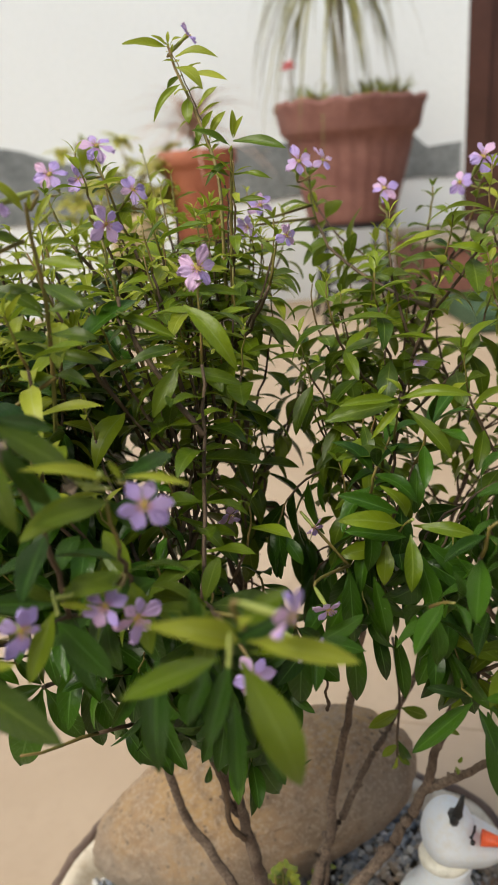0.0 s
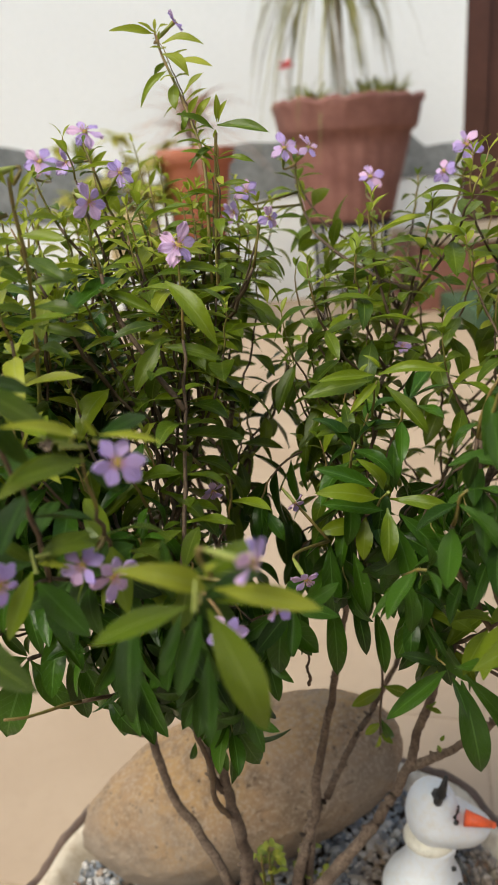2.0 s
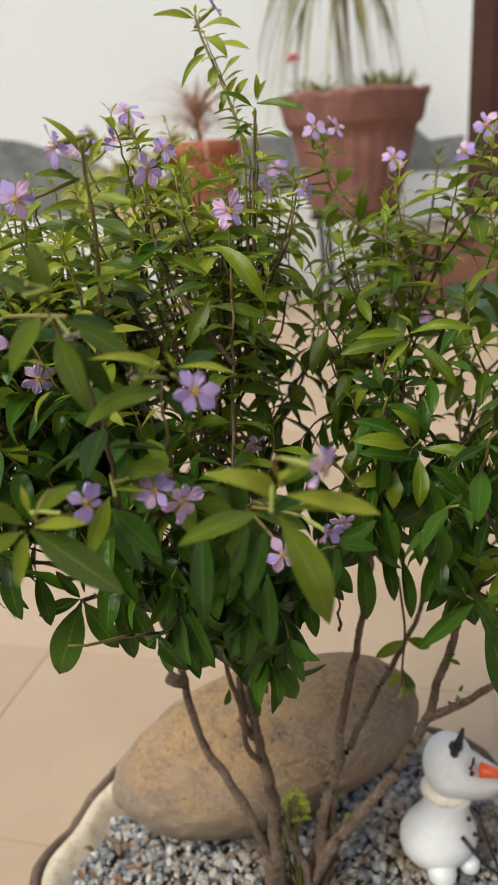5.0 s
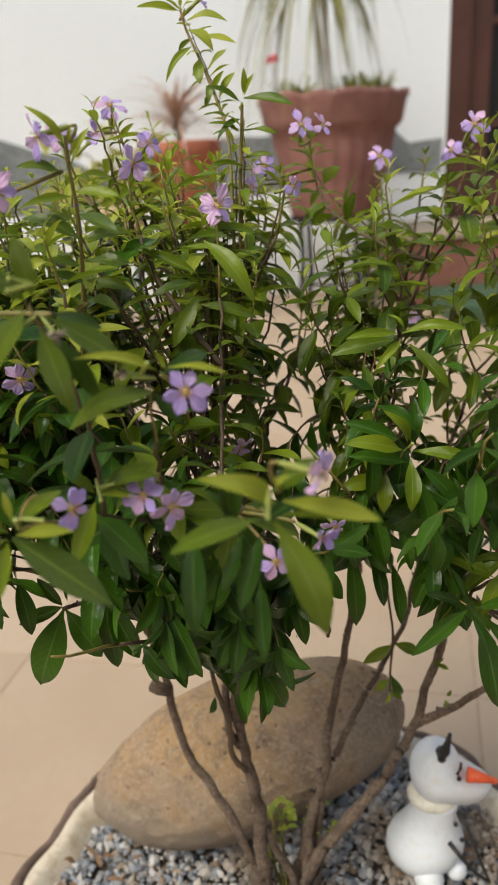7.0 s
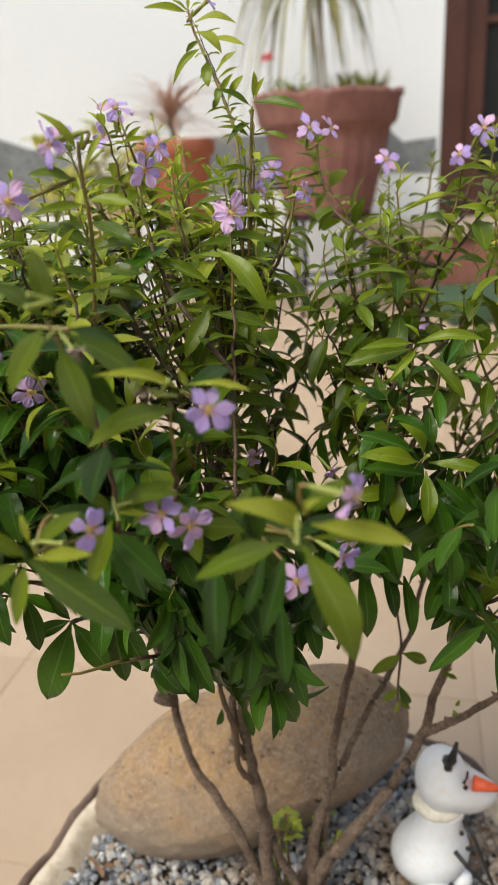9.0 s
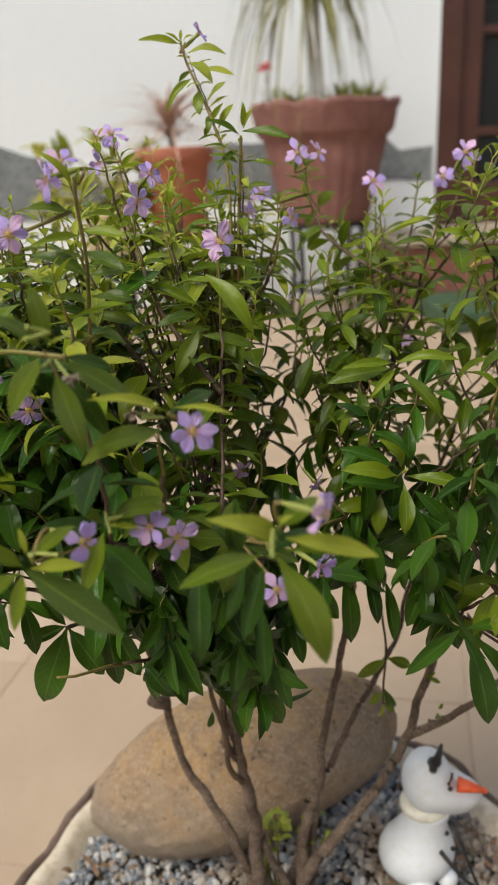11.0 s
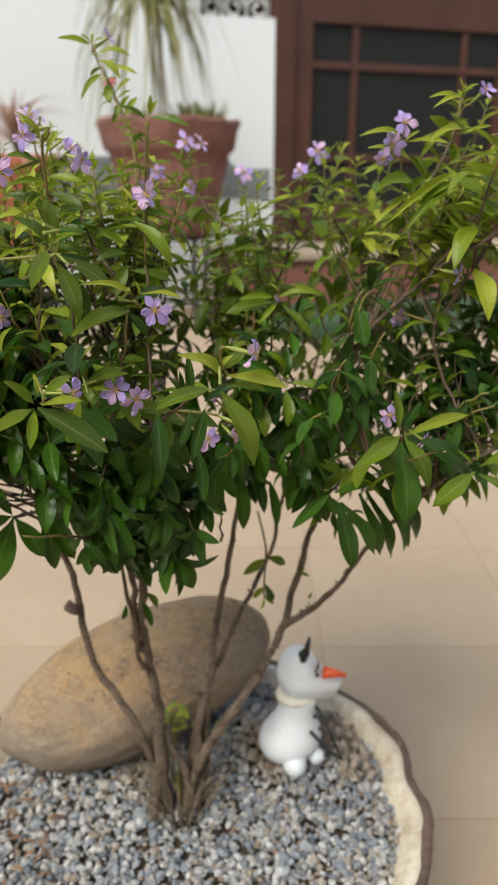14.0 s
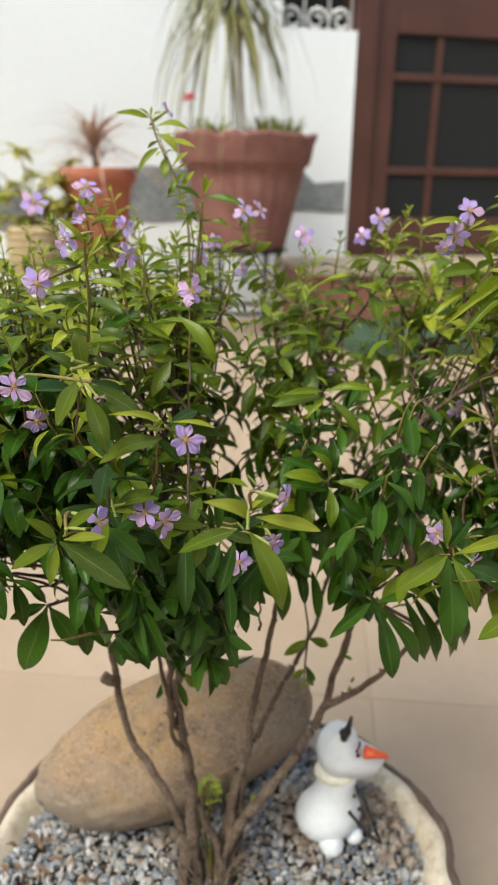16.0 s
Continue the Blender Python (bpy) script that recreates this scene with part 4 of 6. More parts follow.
    # the nearest rosette: fresh leaves
    for b, e, age, w in (
        ((0.0637, 0.1830, 0.4139), (0.0728, 0.1770, 0.3904), 3, 0.98),
        ((0.0603, 0.1830, 0.4150), (0.0425, 0.1790, 0.4110), 1, 0.78),
        ((0.0639, 0.1830, 0.4181), (0.0491, 0.1750, 0.4282), 2, 0.80),
        ((0.0630, 0.1830, 0.4203), (0.0730, 0.1870, 0.4254), 1, 1.05),
        ((0.0652, 0.1810, 0.4195), (0.0843, 0.1790, 0.4145), 2, 0.72),
        ((0.0654, 0.1830, 0.4155), (0.0799, 0.1860, 0.4115), 1, 0.55),
        ((0.0647, 0.1830, 0.4207), (0.0665, 0.1770, 0.4266), 2, 0.80),
    ):
        set_leaf(b, e, age, w)
    # older leaves behind it
    for b, e, age, w in (
        ((0.0564, 0.1950, 0.4091), (0.0557, 0.1930, 0.4239), 0, 0.61),
        ((0.0559, 0.1980, 0.4076), (0.0502, 0.1980, 0.4155), 0, 0.65),
        ((0.0544, 0.1990, 0.4078), (0.0534, 0.1950, 0.4181), 0, 0.58),
        ((0.0614, 0.1950, 0.4051), (0.0556, 0.1890, 0.3899), 0, 0.76),
        ((0.0573, 0.1970, 0.4043), (0.0522, 0.1920, 0.3930), 0, 0.69),
        ((0.0466, 0.2010, 0.4031), (0.0453, 0.1910, 0.3826), 0, 0.72),
        ((0.0612, 0.2050, 0.3873), (0.0606, 0.1950, 0.3716), 0, 0.69),
        ((0.0617, 0.1970, 0.4070), (0.0745, 0.2010, 0.4104), 0, 0.72),
    ):
        set_leaf(b, e, age, w)
    # a rosette beside it
    for b, e, age, w in (
        ((0.0092, 0.1920, 0.4106), (0.0290, 0.1860, 0.3962), 3, 1.03),
        ((0.0105, 0.1910, 0.4116), (0.0227, 0.1890, 0.4125), 2, 0.80),
        ((0.0114, 0.1920, 0.4143), (0.0201, 0.1960, 0.4187), 3, 1.08),
        ((0.0083, 0.1920, 0.4101), (0.0061, 0.1860, 0.3996), 3, 0.97),
        ((0.0086, 0.1920, 0.4118), (0.0006, 0.1880, 0.4207), 3, 0.97),
        ((0.0084, 0.1920, 0.4106), (-0.0043, 0.1880, 0.4051), 3, 0.97),
        ((0.0098, 0.1920, 0.4145), (0.0091, 0.1920, 0.4212), 2, 0.80),
    ):
        set_leaf(b, e, age, w)
    # the node between them
    for b, e, age, w in (
        ((0.0236, 0.2160, 0.4085), (0.0170, 0.2120, 0.4167), 3, 0.92),
        ((0.0245, 0.2160, 0.4088), (0.0383, 0.2140, 0.4159), 3, 1.03),
        ((0.0258, 0.2160, 0.4100), (0.0398, 0.2100, 0.4145), 3, 0.76),
        ((0.0230, 0.2160, 0.4063), (0.0173, 0.2080, 0.3937), 3, 1.03),
        ((0.0221, 0.2200, 0.4009), (0.0345, 0.2120, 0.3903), 0, 1.10),
        ((0.0220, 0.2200, 0.4057), (0.0070, 0.2180, 0.4080), 0, 1.00),
        ((0.0244, 0.2160, 0.4081), (0.0327, 0.2110, 0.4091), 2, 0.60),
    ):
        set_leaf(b, e, age, w)
    # leaves below the open flower
    for b, e, age, w in (
        ((0.0405, 0.2060, 0.4360), (0.0270, 0.2000, 0.4350), 3, 1.03),
        ((0.0402, 0.2090, 0.4352), (0.0214, 0.2070, 0.4285), 3, 0.97),
        ((0.0424, 0.2060, 0.4402), (0.0248, 0.2040, 0.4449), 2, 0.45),
        ((0.0440, 0.2060, 0.4412), (0.0570, 0.2030, 0.4395), 2, 0.42),
        ((0.0435, 0.2060, 0.4407), (0.0418, 0.2030, 0.4457), 2, 0.80),
        ((0.0395, 0.2090, 0.4352), (0.0461, 0.2100, 0.4267), 0, 0.90),
        ((0.0423, 0.2100, 0.4386), (0.0530, 0.2160, 0.4413), 0, 0.90),
    ):
        set_leaf(b, e, age, w)
    # the rosette above, with its buds
    for b, e, age, w in (
        ((0.0187, 0.2040, 0.4579), (0.0169, 0.2020, 0.4707), 3, 1.13),
        ((0.0165, 0.2040, 0.4556), (0.0107, 0.1940, 0.4453), 3, 1.08),
        ((0.0190, 0.2040, 0.4514), (0.0242, 0.1990, 0.4344), 3, 1.03),
        ((0.0184, 0.2040, 0.4574), (0.0227, 0.2000, 0.4599), 2, 0.70),
        ((0.0198, 0.2080, 0.4533), (0.0352, 0.2050, 0.4429), 3, 0.92),
        ((0.0205, 0.2080, 0.4497), (0.0277, 0.2120, 0.4335), 0, 0.70),
        ((0.0172, 0.2040, 0.4570), (0.0077, 0.2020, 0.4649), 3, 0.97),
        ((0.0205, 0.2100, 0.4534), (0.0303, 0.2140, 0.4488), 0, 0.90),
    ):
        set_leaf(b, e, age, w)
    # pairs up the tall reddish shoot
    for b, e, age, w in (
        ((0.0190, 0.2660, 0.4878), (0.0108, 0.2620, 0.4974), 2, 0.62),
        ((0.0203, 0.2660, 0.4883), (0.0214, 0.2640, 0.4923), 2, 0.80),
        ((0.0177, 0.2660, 0.4813), (0.0069, 0.2600, 0.4829), 3, 1.00),
        ((0.0198, 0.2660, 0.4822), (0.0256, 0.2700, 0.4920), 2, 0.50),
        ((0.0203, 0.2660, 0.4759), (0.0325, 0.2620, 0.4741), 1, 1.00),
        ((0.0199, 0.2660, 0.4747), (0.0057, 0.2630, 0.4727), 1, 0.70),
        ((0.0206, 0.2660, 0.4701), (0.0317, 0.2560, 0.4653), 3, 1.00),
        ((0.0201, 0.2660, 0.4689), (0.0073, 0.2700, 0.4671), 3, 0.90),
        ((0.0208, 0.2660, 0.4635), (0.0333, 0.2660, 0.4646), 3, 1.10),
        ((0.0204, 0.2660, 0.4629), (0.0043, 0.2690, 0.4696), 3, 0.90),
        ((0.0204, 0.2660, 0.4575), (0.0331, 0.2620, 0.4562), 3, 1.00),
        ((0.0200, 0.2660, 0.4561), (0.0101, 0.2600, 0.4587), 3, 0.90),
    ):
        set_leaf(b, e, age, w)
    # lower pairs of it
    for b, e, age, w in (
        ((0.0198, 0.2700, 0.4515), (0.0327, 0.2660, 0.4488), 3, 1.00),
        ((0.0194, 0.2700, 0.4508), (0.0099, 0.2660, 0.4547), 3, 1.00),
        ((0.0194, 0.2700, 0.4457), (0.0293, 0.2620, 0.4436), 3, 1.00),
        ((0.0190, 0.2700, 0.4450), (0.0082, 0.2720, 0.4447), 3, 1.00),
        ((0.0203, 0.2700, 0.4795), (0.0301, 0.2730, 0.4783), 1, 0.70),
    ):
        set_leaf(b, e, age, w)
    # the shoot under the flower in the middle
    for b, e, age, w in (
        ((0.0541, 0.2880, 0.4587), (0.0681, 0.2790, 0.4401), 1, 0.80),
        ((0.0544, 0.2890, 0.4659), (0.0503, 0.2910, 0.4717), 2, 0.60),
        ((0.0546, 0.2890, 0.4626), (0.0714, 0.2920, 0.4594), 1, 0.60),
        ((0.0509, 0.2890, 0.4409), (0.0421, 0.2830, 0.4271), 3, 1.10),
        ((0.0546, 0.2890, 0.4675), (0.0682, 0.2920, 0.4671), 2, 0.50),
        ((0.0517, 0.2890, 0.4486), (0.0335, 0.2930, 0.4569), 1, 0.60),
        ((0.0515, 0.2890, 0.4461), (0.0371, 0.2850, 0.4436), 3, 0.90),
        ((0.0516, 0.2890, 0.4391), (0.0694, 0.2870, 0.4338), 3, 0.80),
    ):
        set_leaf(b, e, age, w)
    # the arched rosette in the middle
    for b, e, age, w in (
        ((0.1156, 0.2740, 0.3920), (0.1065, 0.2700, 0.4054), 1, 0.85),
        ((0.1148, 0.2740, 0.3896), (0.0939, 0.2680, 0.3961), 1, 0.85),
        ((0.1159, 0.2760, 0.3845), (0.0967, 0.2760, 0.3883), 0, 0.86),
        ((0.1175, 0.2740, 0.3893), (0.1359, 0.2690, 0.3867), 1, 0.75),
        ((0.1167, 0.2740, 0.3863), (0.1151, 0.2660, 0.3709), 1, 1.05),
        ((0.1194, 0.2780, 0.3795), (0.1238, 0.2710, 0.3578), 0, 0.86),
        ((0.1214, 0.2780, 0.3819), (0.1341, 0.2760, 0.3680), 0, 0.86),
        ((0.1141, 0.2780, 0.3917), (0.0955, 0.2800, 0.3987), 0, 0.77),
        ((0.1206, 0.2800, 0.3747), (0.1408, 0.2740, 0.3586), 0, 0.77),
    ):
        set_leaf(b, e, age, w)
    # leaves hanging like shingles under it
    for b, e, age, w in (
        ((0.1012, 0.2960, 0.3642), (0.1020, 0.2920, 0.3356), 0, 0.72),
        ((0.1042, 0.2960, 0.3582), (0.0925, 0.2960, 0.3364), 0, 0.72),
        ((0.1096, 0.2960, 0.3590), (0.1135, 0.2920, 0.3356), 0, 0.72),
        ((0.1203, 0.2960, 0.3505), (0.1231, 0.2920, 0.3328), 0, 0.72),
        ((0.1018, 0.3010, 0.3389), (0.1024, 0.2930, 0.3093), 0, 0.72),
        ((0.1101, 0.3010, 0.3378), (0.1135, 0.2940, 0.3165), 0, 0.72),
        ((0.1183, 0.3010, 0.3307), (0.1201, 0.2930, 0.3083), 0, 0.72),
        ((0.1270, 0.3010, 0.3417), (0.1359, 0.2930, 0.3307), 0, 0.72),
        ((0.0884, 0.3010, 0.3465), (0.0912, 0.2930, 0.3201), 0, 0.72),
        ((0.1355, 0.3010, 0.3437), (0.1439, 0.2960, 0.3298), 0, 0.72),
        ((0.0909, 0.3060, 0.3258), (0.0796, 0.3020, 0.3092), 0, 0.72),
    ):
        set_leaf(b, e, age, w)
    # the dark glossy rosette over the snowman
    for b, e, age, w in (
        ((0.1281, 0.2460, 0.3453), (0.1090, 0.2400, 0.3344), 0, 0.71),
        ((0.1305, 0.2460, 0.3458), (0.1449, 0.2410, 0.3507), 0, 0.71),
        ((0.1298, 0.2460, 0.3433), (0.1321, 0.2360, 0.3351), 0, 0.67),
        ((0.1343, 0.2500, 0.3379), (0.1390, 0.2420, 0.3093), 0, 0.84),
        ((0.1269, 0.2460, 0.3476), (0.1136, 0.2430, 0.3547), 0, 0.67),
        ((0.1290, 0.2490, 0.3471), (0.1238, 0.2520, 0.3581), 0, 0.60),
        ((0.1362, 0.2520, 0.3380), (0.1540, 0.2500, 0.3100), 0, 0.67),
    ):
        set_leaf(b, e, age, w)
    # dark leaf tips hanging beyond it
    for b, e, age, w in (
        ((0.1500, 0.2620, 0.3366), (0.1631, 0.2620, 0.3019), 0, 0.54),
        ((0.1555, 0.2660, 0.3353), (0.1701, 0.2640, 0.2987), 0, 0.50),
        ((0.1578, 0.2620, 0.3397), (0.1740, 0.2600, 0.3023), 0, 0.54),
        ((0.1644, 0.2680, 0.3317), (0.1806, 0.2660, 0.3014), 0, 0.54),
        ((0.1524, 0.2620, 0.3446), (0.1700, 0.2580, 0.3246), 0, 0.67),
        ((0.1629, 0.2620, 0.3432), (0.1821, 0.2620, 0.3074), 0, 0.54),
        ((0.1520, 0.2680, 0.3474), (0.1647, 0.2620, 0.3303), 0, 0.67),
        ((0.1466, 0.2680, 0.3535), (0.1541, 0.2660, 0.3397), 0, 0.67),
    ):
        set_leaf(b, e, age, w)
    # the rosette with two small flowers
    for b, e, age, w in (
        ((0.1475, 0.2225, 0.3781), (0.1251, 0.2165, 0.3682), 1, 0.90),
        ((0.1495, 0.2225, 0.3774), (0.1580, 0.2145, 0.3571), 1, 0.95),
        ((0.1502, 0.2265, 0.3745), (0.1514, 0.2185, 0.3403), 0, 0.95),
        ((0.1501, 0.2225, 0.3785), (0.1757, 0.2185, 0.3862), 2, 0.60),
        ((0.1467, 0.2225, 0.3812), (0.1447, 0.2245, 0.3974), 1, 0.80),
        ((0.1515, 0.2245, 0.3764), (0.1788, 0.2225, 0.3584), 0, 0.77),
        ((0.1487, 0.2245, 0.3802), (0.1580, 0.2265, 0.3909), 0, 0.77),
        ((0.1478, 0.2265, 0.3760), (0.1363, 0.2265, 0.3704), 0, 0.77),
    ):
        set_leaf(b, e, age, w)
    # a rosette at the outer edge
    for b, e, age, w in (
        ((0.1686, 0.2000, 0.3695), (0.1490, 0.1960, 0.3590), 1, 1.00),
        ((0.1677, 0.2000, 0.3719), (0.1607, 0.2020, 0.3784), 1, 0.60),
        ((0.1704, 0.2000, 0.3682), (0.1843, 0.1960, 0.3570), 1, 0.90),
        ((0.1706, 0.2000, 0.3715), (0.1893, 0.1980, 0.3783), 1, 0.80),
        ((0.1693, 0.2040, 0.3685), (0.1470, 0.2060, 0.3824), 0, 0.90),
        ((0.1691, 0.2000, 0.3728), (0.1684, 0.2020, 0.3809), 2, 0.70),
    ):
        set_leaf(b, e, age, w)
    # bright narrow leaves under the outer flowers
    for b, e, age, w in (
        ((0.1804, 0.3000, 0.4916), (0.1569, 0.2970, 0.4934), 2, 0.55),
        ((0.1817, 0.3000, 0.4915), (0.2024, 0.2970, 0.4906), 2, 0.50),
        ((0.1863, 0.3000, 0.4748), (0.1633, 0.2880, 0.4734), 1, 0.90),
        ((0.1902, 0.3000, 0.4746), (0.2049, 0.2900, 0.4718), 2, 0.70),
        ((0.1859, 0.3000, 0.4828), (0.1641, 0.3030, 0.4888), 2, 0.60),
        ((0.1884, 0.3000, 0.4838), (0.2023, 0.3040, 0.4980), 2, 0.60),
        ((0.1878, 0.3000, 0.4712), (0.1629, 0.2940, 0.4538), 2, 0.30),
        ((0.1894, 0.3000, 0.4665), (0.1677, 0.2960, 0.4491), 2, 0.32),
        ((0.1904, 0.3000, 0.4723), (0.1823, 0.2920, 0.4852), 1, 1.00),
        ((0.1804, 0.3000, 0.4916), (0.1860, 0.2960, 0.4961), 2, 0.70),
        ((0.1812, 0.3040, 0.4830), (0.1630, 0.3060, 0.4770), 1, 0.60),
    ):
        set_leaf(b, e, age, w)
    # the fresh shoot beside them
    for b, e, age, w in (
        ((0.1853, 0.2620, 0.5070), (0.1689, 0.2590, 0.5059), 2, 0.50),
        ((0.1853, 0.2620, 0.5070), (0.1833, 0.2620, 0.5139), 2, 0.60),
        ((0.1854, 0.2620, 0.5082), (0.1914, 0.2600, 0.5116), 2, 0.60),
        ((0.1852, 0.2620, 0.5062), (0.1693, 0.2560, 0.5019), 2, 0.50),
        ((0.1876, 0.2620, 0.4945), (0.1693, 0.2580, 0.4900), 2, 0.60),
        ((0.1877, 0.2620, 0.4935), (0.1989, 0.2590, 0.4962), 2, 0.60),
        ((0.1904, 0.2680, 0.4795), (0.1534, 0.2580, 0.4583), 2, 0.30),
        ((0.1919, 0.2680, 0.4773), (0.1607, 0.2600, 0.4524), 1, 0.30),
        ((0.1892, 0.2620, 0.4809), (0.2045, 0.2560, 0.4864), 2, 0.50),
        ((0.1887, 0.2660, 0.4731), (0.1690, 0.2620, 0.4651), 1, 0.60),
    ):
        set_leaf(b, e, age, w)
    # the flat pair above the arched rosette
    for b, e, age, w in (
        ((0.1158, 0.2880, 0.4254), (0.0976, 0.2850, 0.4255), 1, 0.62),
        ((0.1167, 0.2880, 0.4254), (0.1375, 0.2830, 0.4260), 1, 0.60),
        ((0.1194, 0.2880, 0.4215), (0.1309, 0.2800, 0.4073), 3, 0.85),
        ((0.1155, 0.2910, 0.4228), (0.0935, 0.2900, 0.4192), 3, 1.00),
        ((0.1178, 0.2910, 0.4226), (0.1072, 0.2860, 0.4137), 1, 0.60),
        ((0.1176, 0.2880, 0.4271), (0.1127, 0.2900, 0.4315), 1, 0.70),
    ):
        set_leaf(b, e, age, w)
    # a pair of leaves on a bare side twig
    for b, e, age, w in (
        ((-0.0056, 0.2830, 0.3346), (-0.0175, 0.2800, 0.3051), 0, 1.15),
        ((-0.0051, 0.2830, 0.3346), (0.0062, 0.2790, 0.3157), 0, 1.10),
        ((-0.0060, 0.2830, 0.3355), (-0.0213, 0.2800, 0.3315), 0, 1.00),
        ((0.0098, 0.2870, 0.3331), (0.0190, 0.2830, 0.3108), 0, 1.10),
        ((0.0079, 0.2890, 0.3324), (0.0100, 0.2870, 0.3046), 0, 0.90),
        ((-0.0059, 0.2830, 0.3361), (-0.0131, 0.2830, 0.3481), 0, 0.90),
    ):
        set_leaf(b, e, age, w)
    # leaves up the tall arching sprig
    for b, e, age, w in (
        ((0.0522, 0.3950, 0.5385), (0.0350, 0.3910, 0.5402), 2, 0.90),
        ((0.0517, 0.3950, 0.5391), (0.0461, 0.3920, 0.5425), 2, 1.05),
        ((0.0520, 0.3950, 0.5395), (0.0525, 0.3950, 0.5440), 2, 1.05),
        ((0.0528, 0.3950, 0.5390), (0.0578, 0.3910, 0.5409), 2, 0.90),
        ((0.0545, 0.3930, 0.5348), (0.0709, 0.3910, 0.5333), 2, 0.83),
        ((0.0544, 0.3920, 0.5311), (0.0640, 0.3850, 0.5222), 2, 1.25),
        ((0.0582, 0.3910, 0.5284), (0.0737, 0.3890, 0.5252), 2, 0.75),
        ((0.0562, 0.3900, 0.5254), (0.0440, 0.3890, 0.5124), 1, 0.60),
        ((0.0579, 0.3890, 0.5207), (0.0576, 0.3830, 0.5106), 1, 1.25),
        ((0.0610, 0.3870, 0.5158), (0.0697, 0.3870, 0.5232), 2, 0.75),
        ((0.0629, 0.3850, 0.5110), (0.0606, 0.3810, 0.5032), 1, 1.20),
        ((0.0650, 0.3810, 0.5051), (0.0720, 0.3830, 0.5142), 2, 0.90),
    ):
        set_leaf(b, e, age, w)
    # the shoot beside it
    for b, e, age, w in (
        ((0.0724, 0.3570, 0.5012), (0.0593, 0.3510, 0.5070), 1, 0.75),
        ((0.0733, 0.3570, 0.5028), (0.0914, 0.3490, 0.4989), 1, 0.75),
        ((0.0731, 0.3570, 0.5038), (0.0737, 0.3550, 0.5128), 2, 0.90),
        ((0.0737, 0.3570, 0.5038), (0.0774, 0.3540, 0.5107), 2, 0.80),
        ((0.0719, 0.3590, 0.4906), (0.0596, 0.3550, 0.4948), 1, 0.60),
        ((0.0723, 0.3590, 0.4918), (0.0862, 0.3550, 0.4894), 1, 0.55),
        ((0.0712, 0.3610, 0.4804), (0.0581, 0.3570, 0.4786), 3, 0.70),
        ((0.0716, 0.3610, 0.4817), (0.0840, 0.3570, 0.4824), 3, 0.70),
        ((0.0685, 0.3690, 0.4971), (0.0582, 0.3650, 0.4983), 1, 0.50),
        ((0.0724, 0.3590, 0.4960), (0.0622, 0.3550, 0.4885), 3, 0.70),
    ):
        set_leaf(b, e, age, w)
    tube(green_stems, smooth_line([(0.0669, 0.3650, 0.4428), (0.0669, 0.3650, 0.4566), (0.0674, 0.3680, 0.4752), (0.0671, 0.3750, 0.4922), (0.0632, 0.3820, 0.5067), (0.0584, 0.3880, 0.5201), (0.0541, 0.3930, 0.5308), (0.0520, 0.3950, 0.5390)], 6), 0.0008, 0.0005, 7, 0.2)
    tube(green_stems, smooth_line([(0.0690, 0.3620, 0.4431), (0.0698, 0.3600, 0.4622), (0.0713, 0.3590, 0.4830), (0.0726, 0.3570, 0.5004)], 6), 0.0008, 0.0006, 7, 0.2)

    shoot((0.0668, 0.3660, 0.4538), (0.0647, 0.3800, 0.5027), (-0.45, 0.15, 1.0), size=0.0125, step=0.0062, bare=0.0, fresh=0.2, bright=0.7, thick=0.0005)
    shoot((0.0647, 0.3800, 0.5027), (0.0524, 0.3940, 0.5379), (-0.5, 0.1, 1.0), size=0.0105, step=0.0058, bare=0.0, fresh=0.2, bright=0.9, thick=0.0004)
    shoot((0.0691, 0.3610, 0.4487), (0.0726, 0.3570, 0.4975), (0.0, 0.0, 1.0), size=0.0150, step=0.0075, bare=0.0, fresh=0.08, bright=0.5, thick=0.0006)

    # a twig beside the second stem, and a few leaves low on the wood
    tube(stems, smooth_line([(0.0555, 0.324, 0.212), (0.0500, 0.322, 0.224), (0.0495, 0.320, 0.245), (0.0450, 0.317, 0.268), (0.0420, 0.312, 0.300)], 8), 0.0014, 0.0009, 8, 0.5, 3)
    tube(stems, smooth_line([(0.131, 0.362, 0.285), (0.129, 0.345, 0.280), (0.128, 0.335, 0.272), (0.1265, 0.333, 0.255), (0.1265, 0.333, 0.243)], 6), 0.0007, 0.0005, 6)
    for q, d, ln, age in (
        ((0.128, 0.334, 0.268), (-0.85, -0.2, -0.35), 0.017, 1), ((0.128, 0.334, 0.269), (0.75, -0.1, -0.30), 0.015, 1), ((0.127, 0.333, 0.252), (0.35, -0.3, -0.90), 0.016, 0),
        ((0.127, 0.333, 0.250), (-0.75, -0.2, -0.40), 0.010, 1), ((0.1265, 0.333, 0.244), (0.55, -0.2, -0.50), 0.008, 1), ((0.1265, 0.333, 0.243), (-0.2, -0.3, -0.80), 0.009, 2),
        ((0.147, 0.333, 0.256), (0.8, -0.3, -0.1), 0.008, 1), ((0.147, 0.333, 0.256), (0.5, -0.3, 0.6), 0.006, 1), ((0.152, 0.329, 0.238), (-0.1, -0.6, 0.2), 0.007, 1), ((0.153, 0.329, 0.240), (0.2, -0.3, 0.9), 0.005, 1),
        ((0.0445, 0.317, 0.262), (-0.2, -0.4, -0.8), 0.010, 0), ((0.053, 0.318, 0.262), (0.3, -0.3, -0.9), 0.016, 0), ((0.056, 0.319, 0.266), (0.5, -0.1, -0.7), 0.012, 1),
    ):
        add_leaf(Vector(q), d, ln, age, 0.0, Vector((0, -0.75, 0.65)))

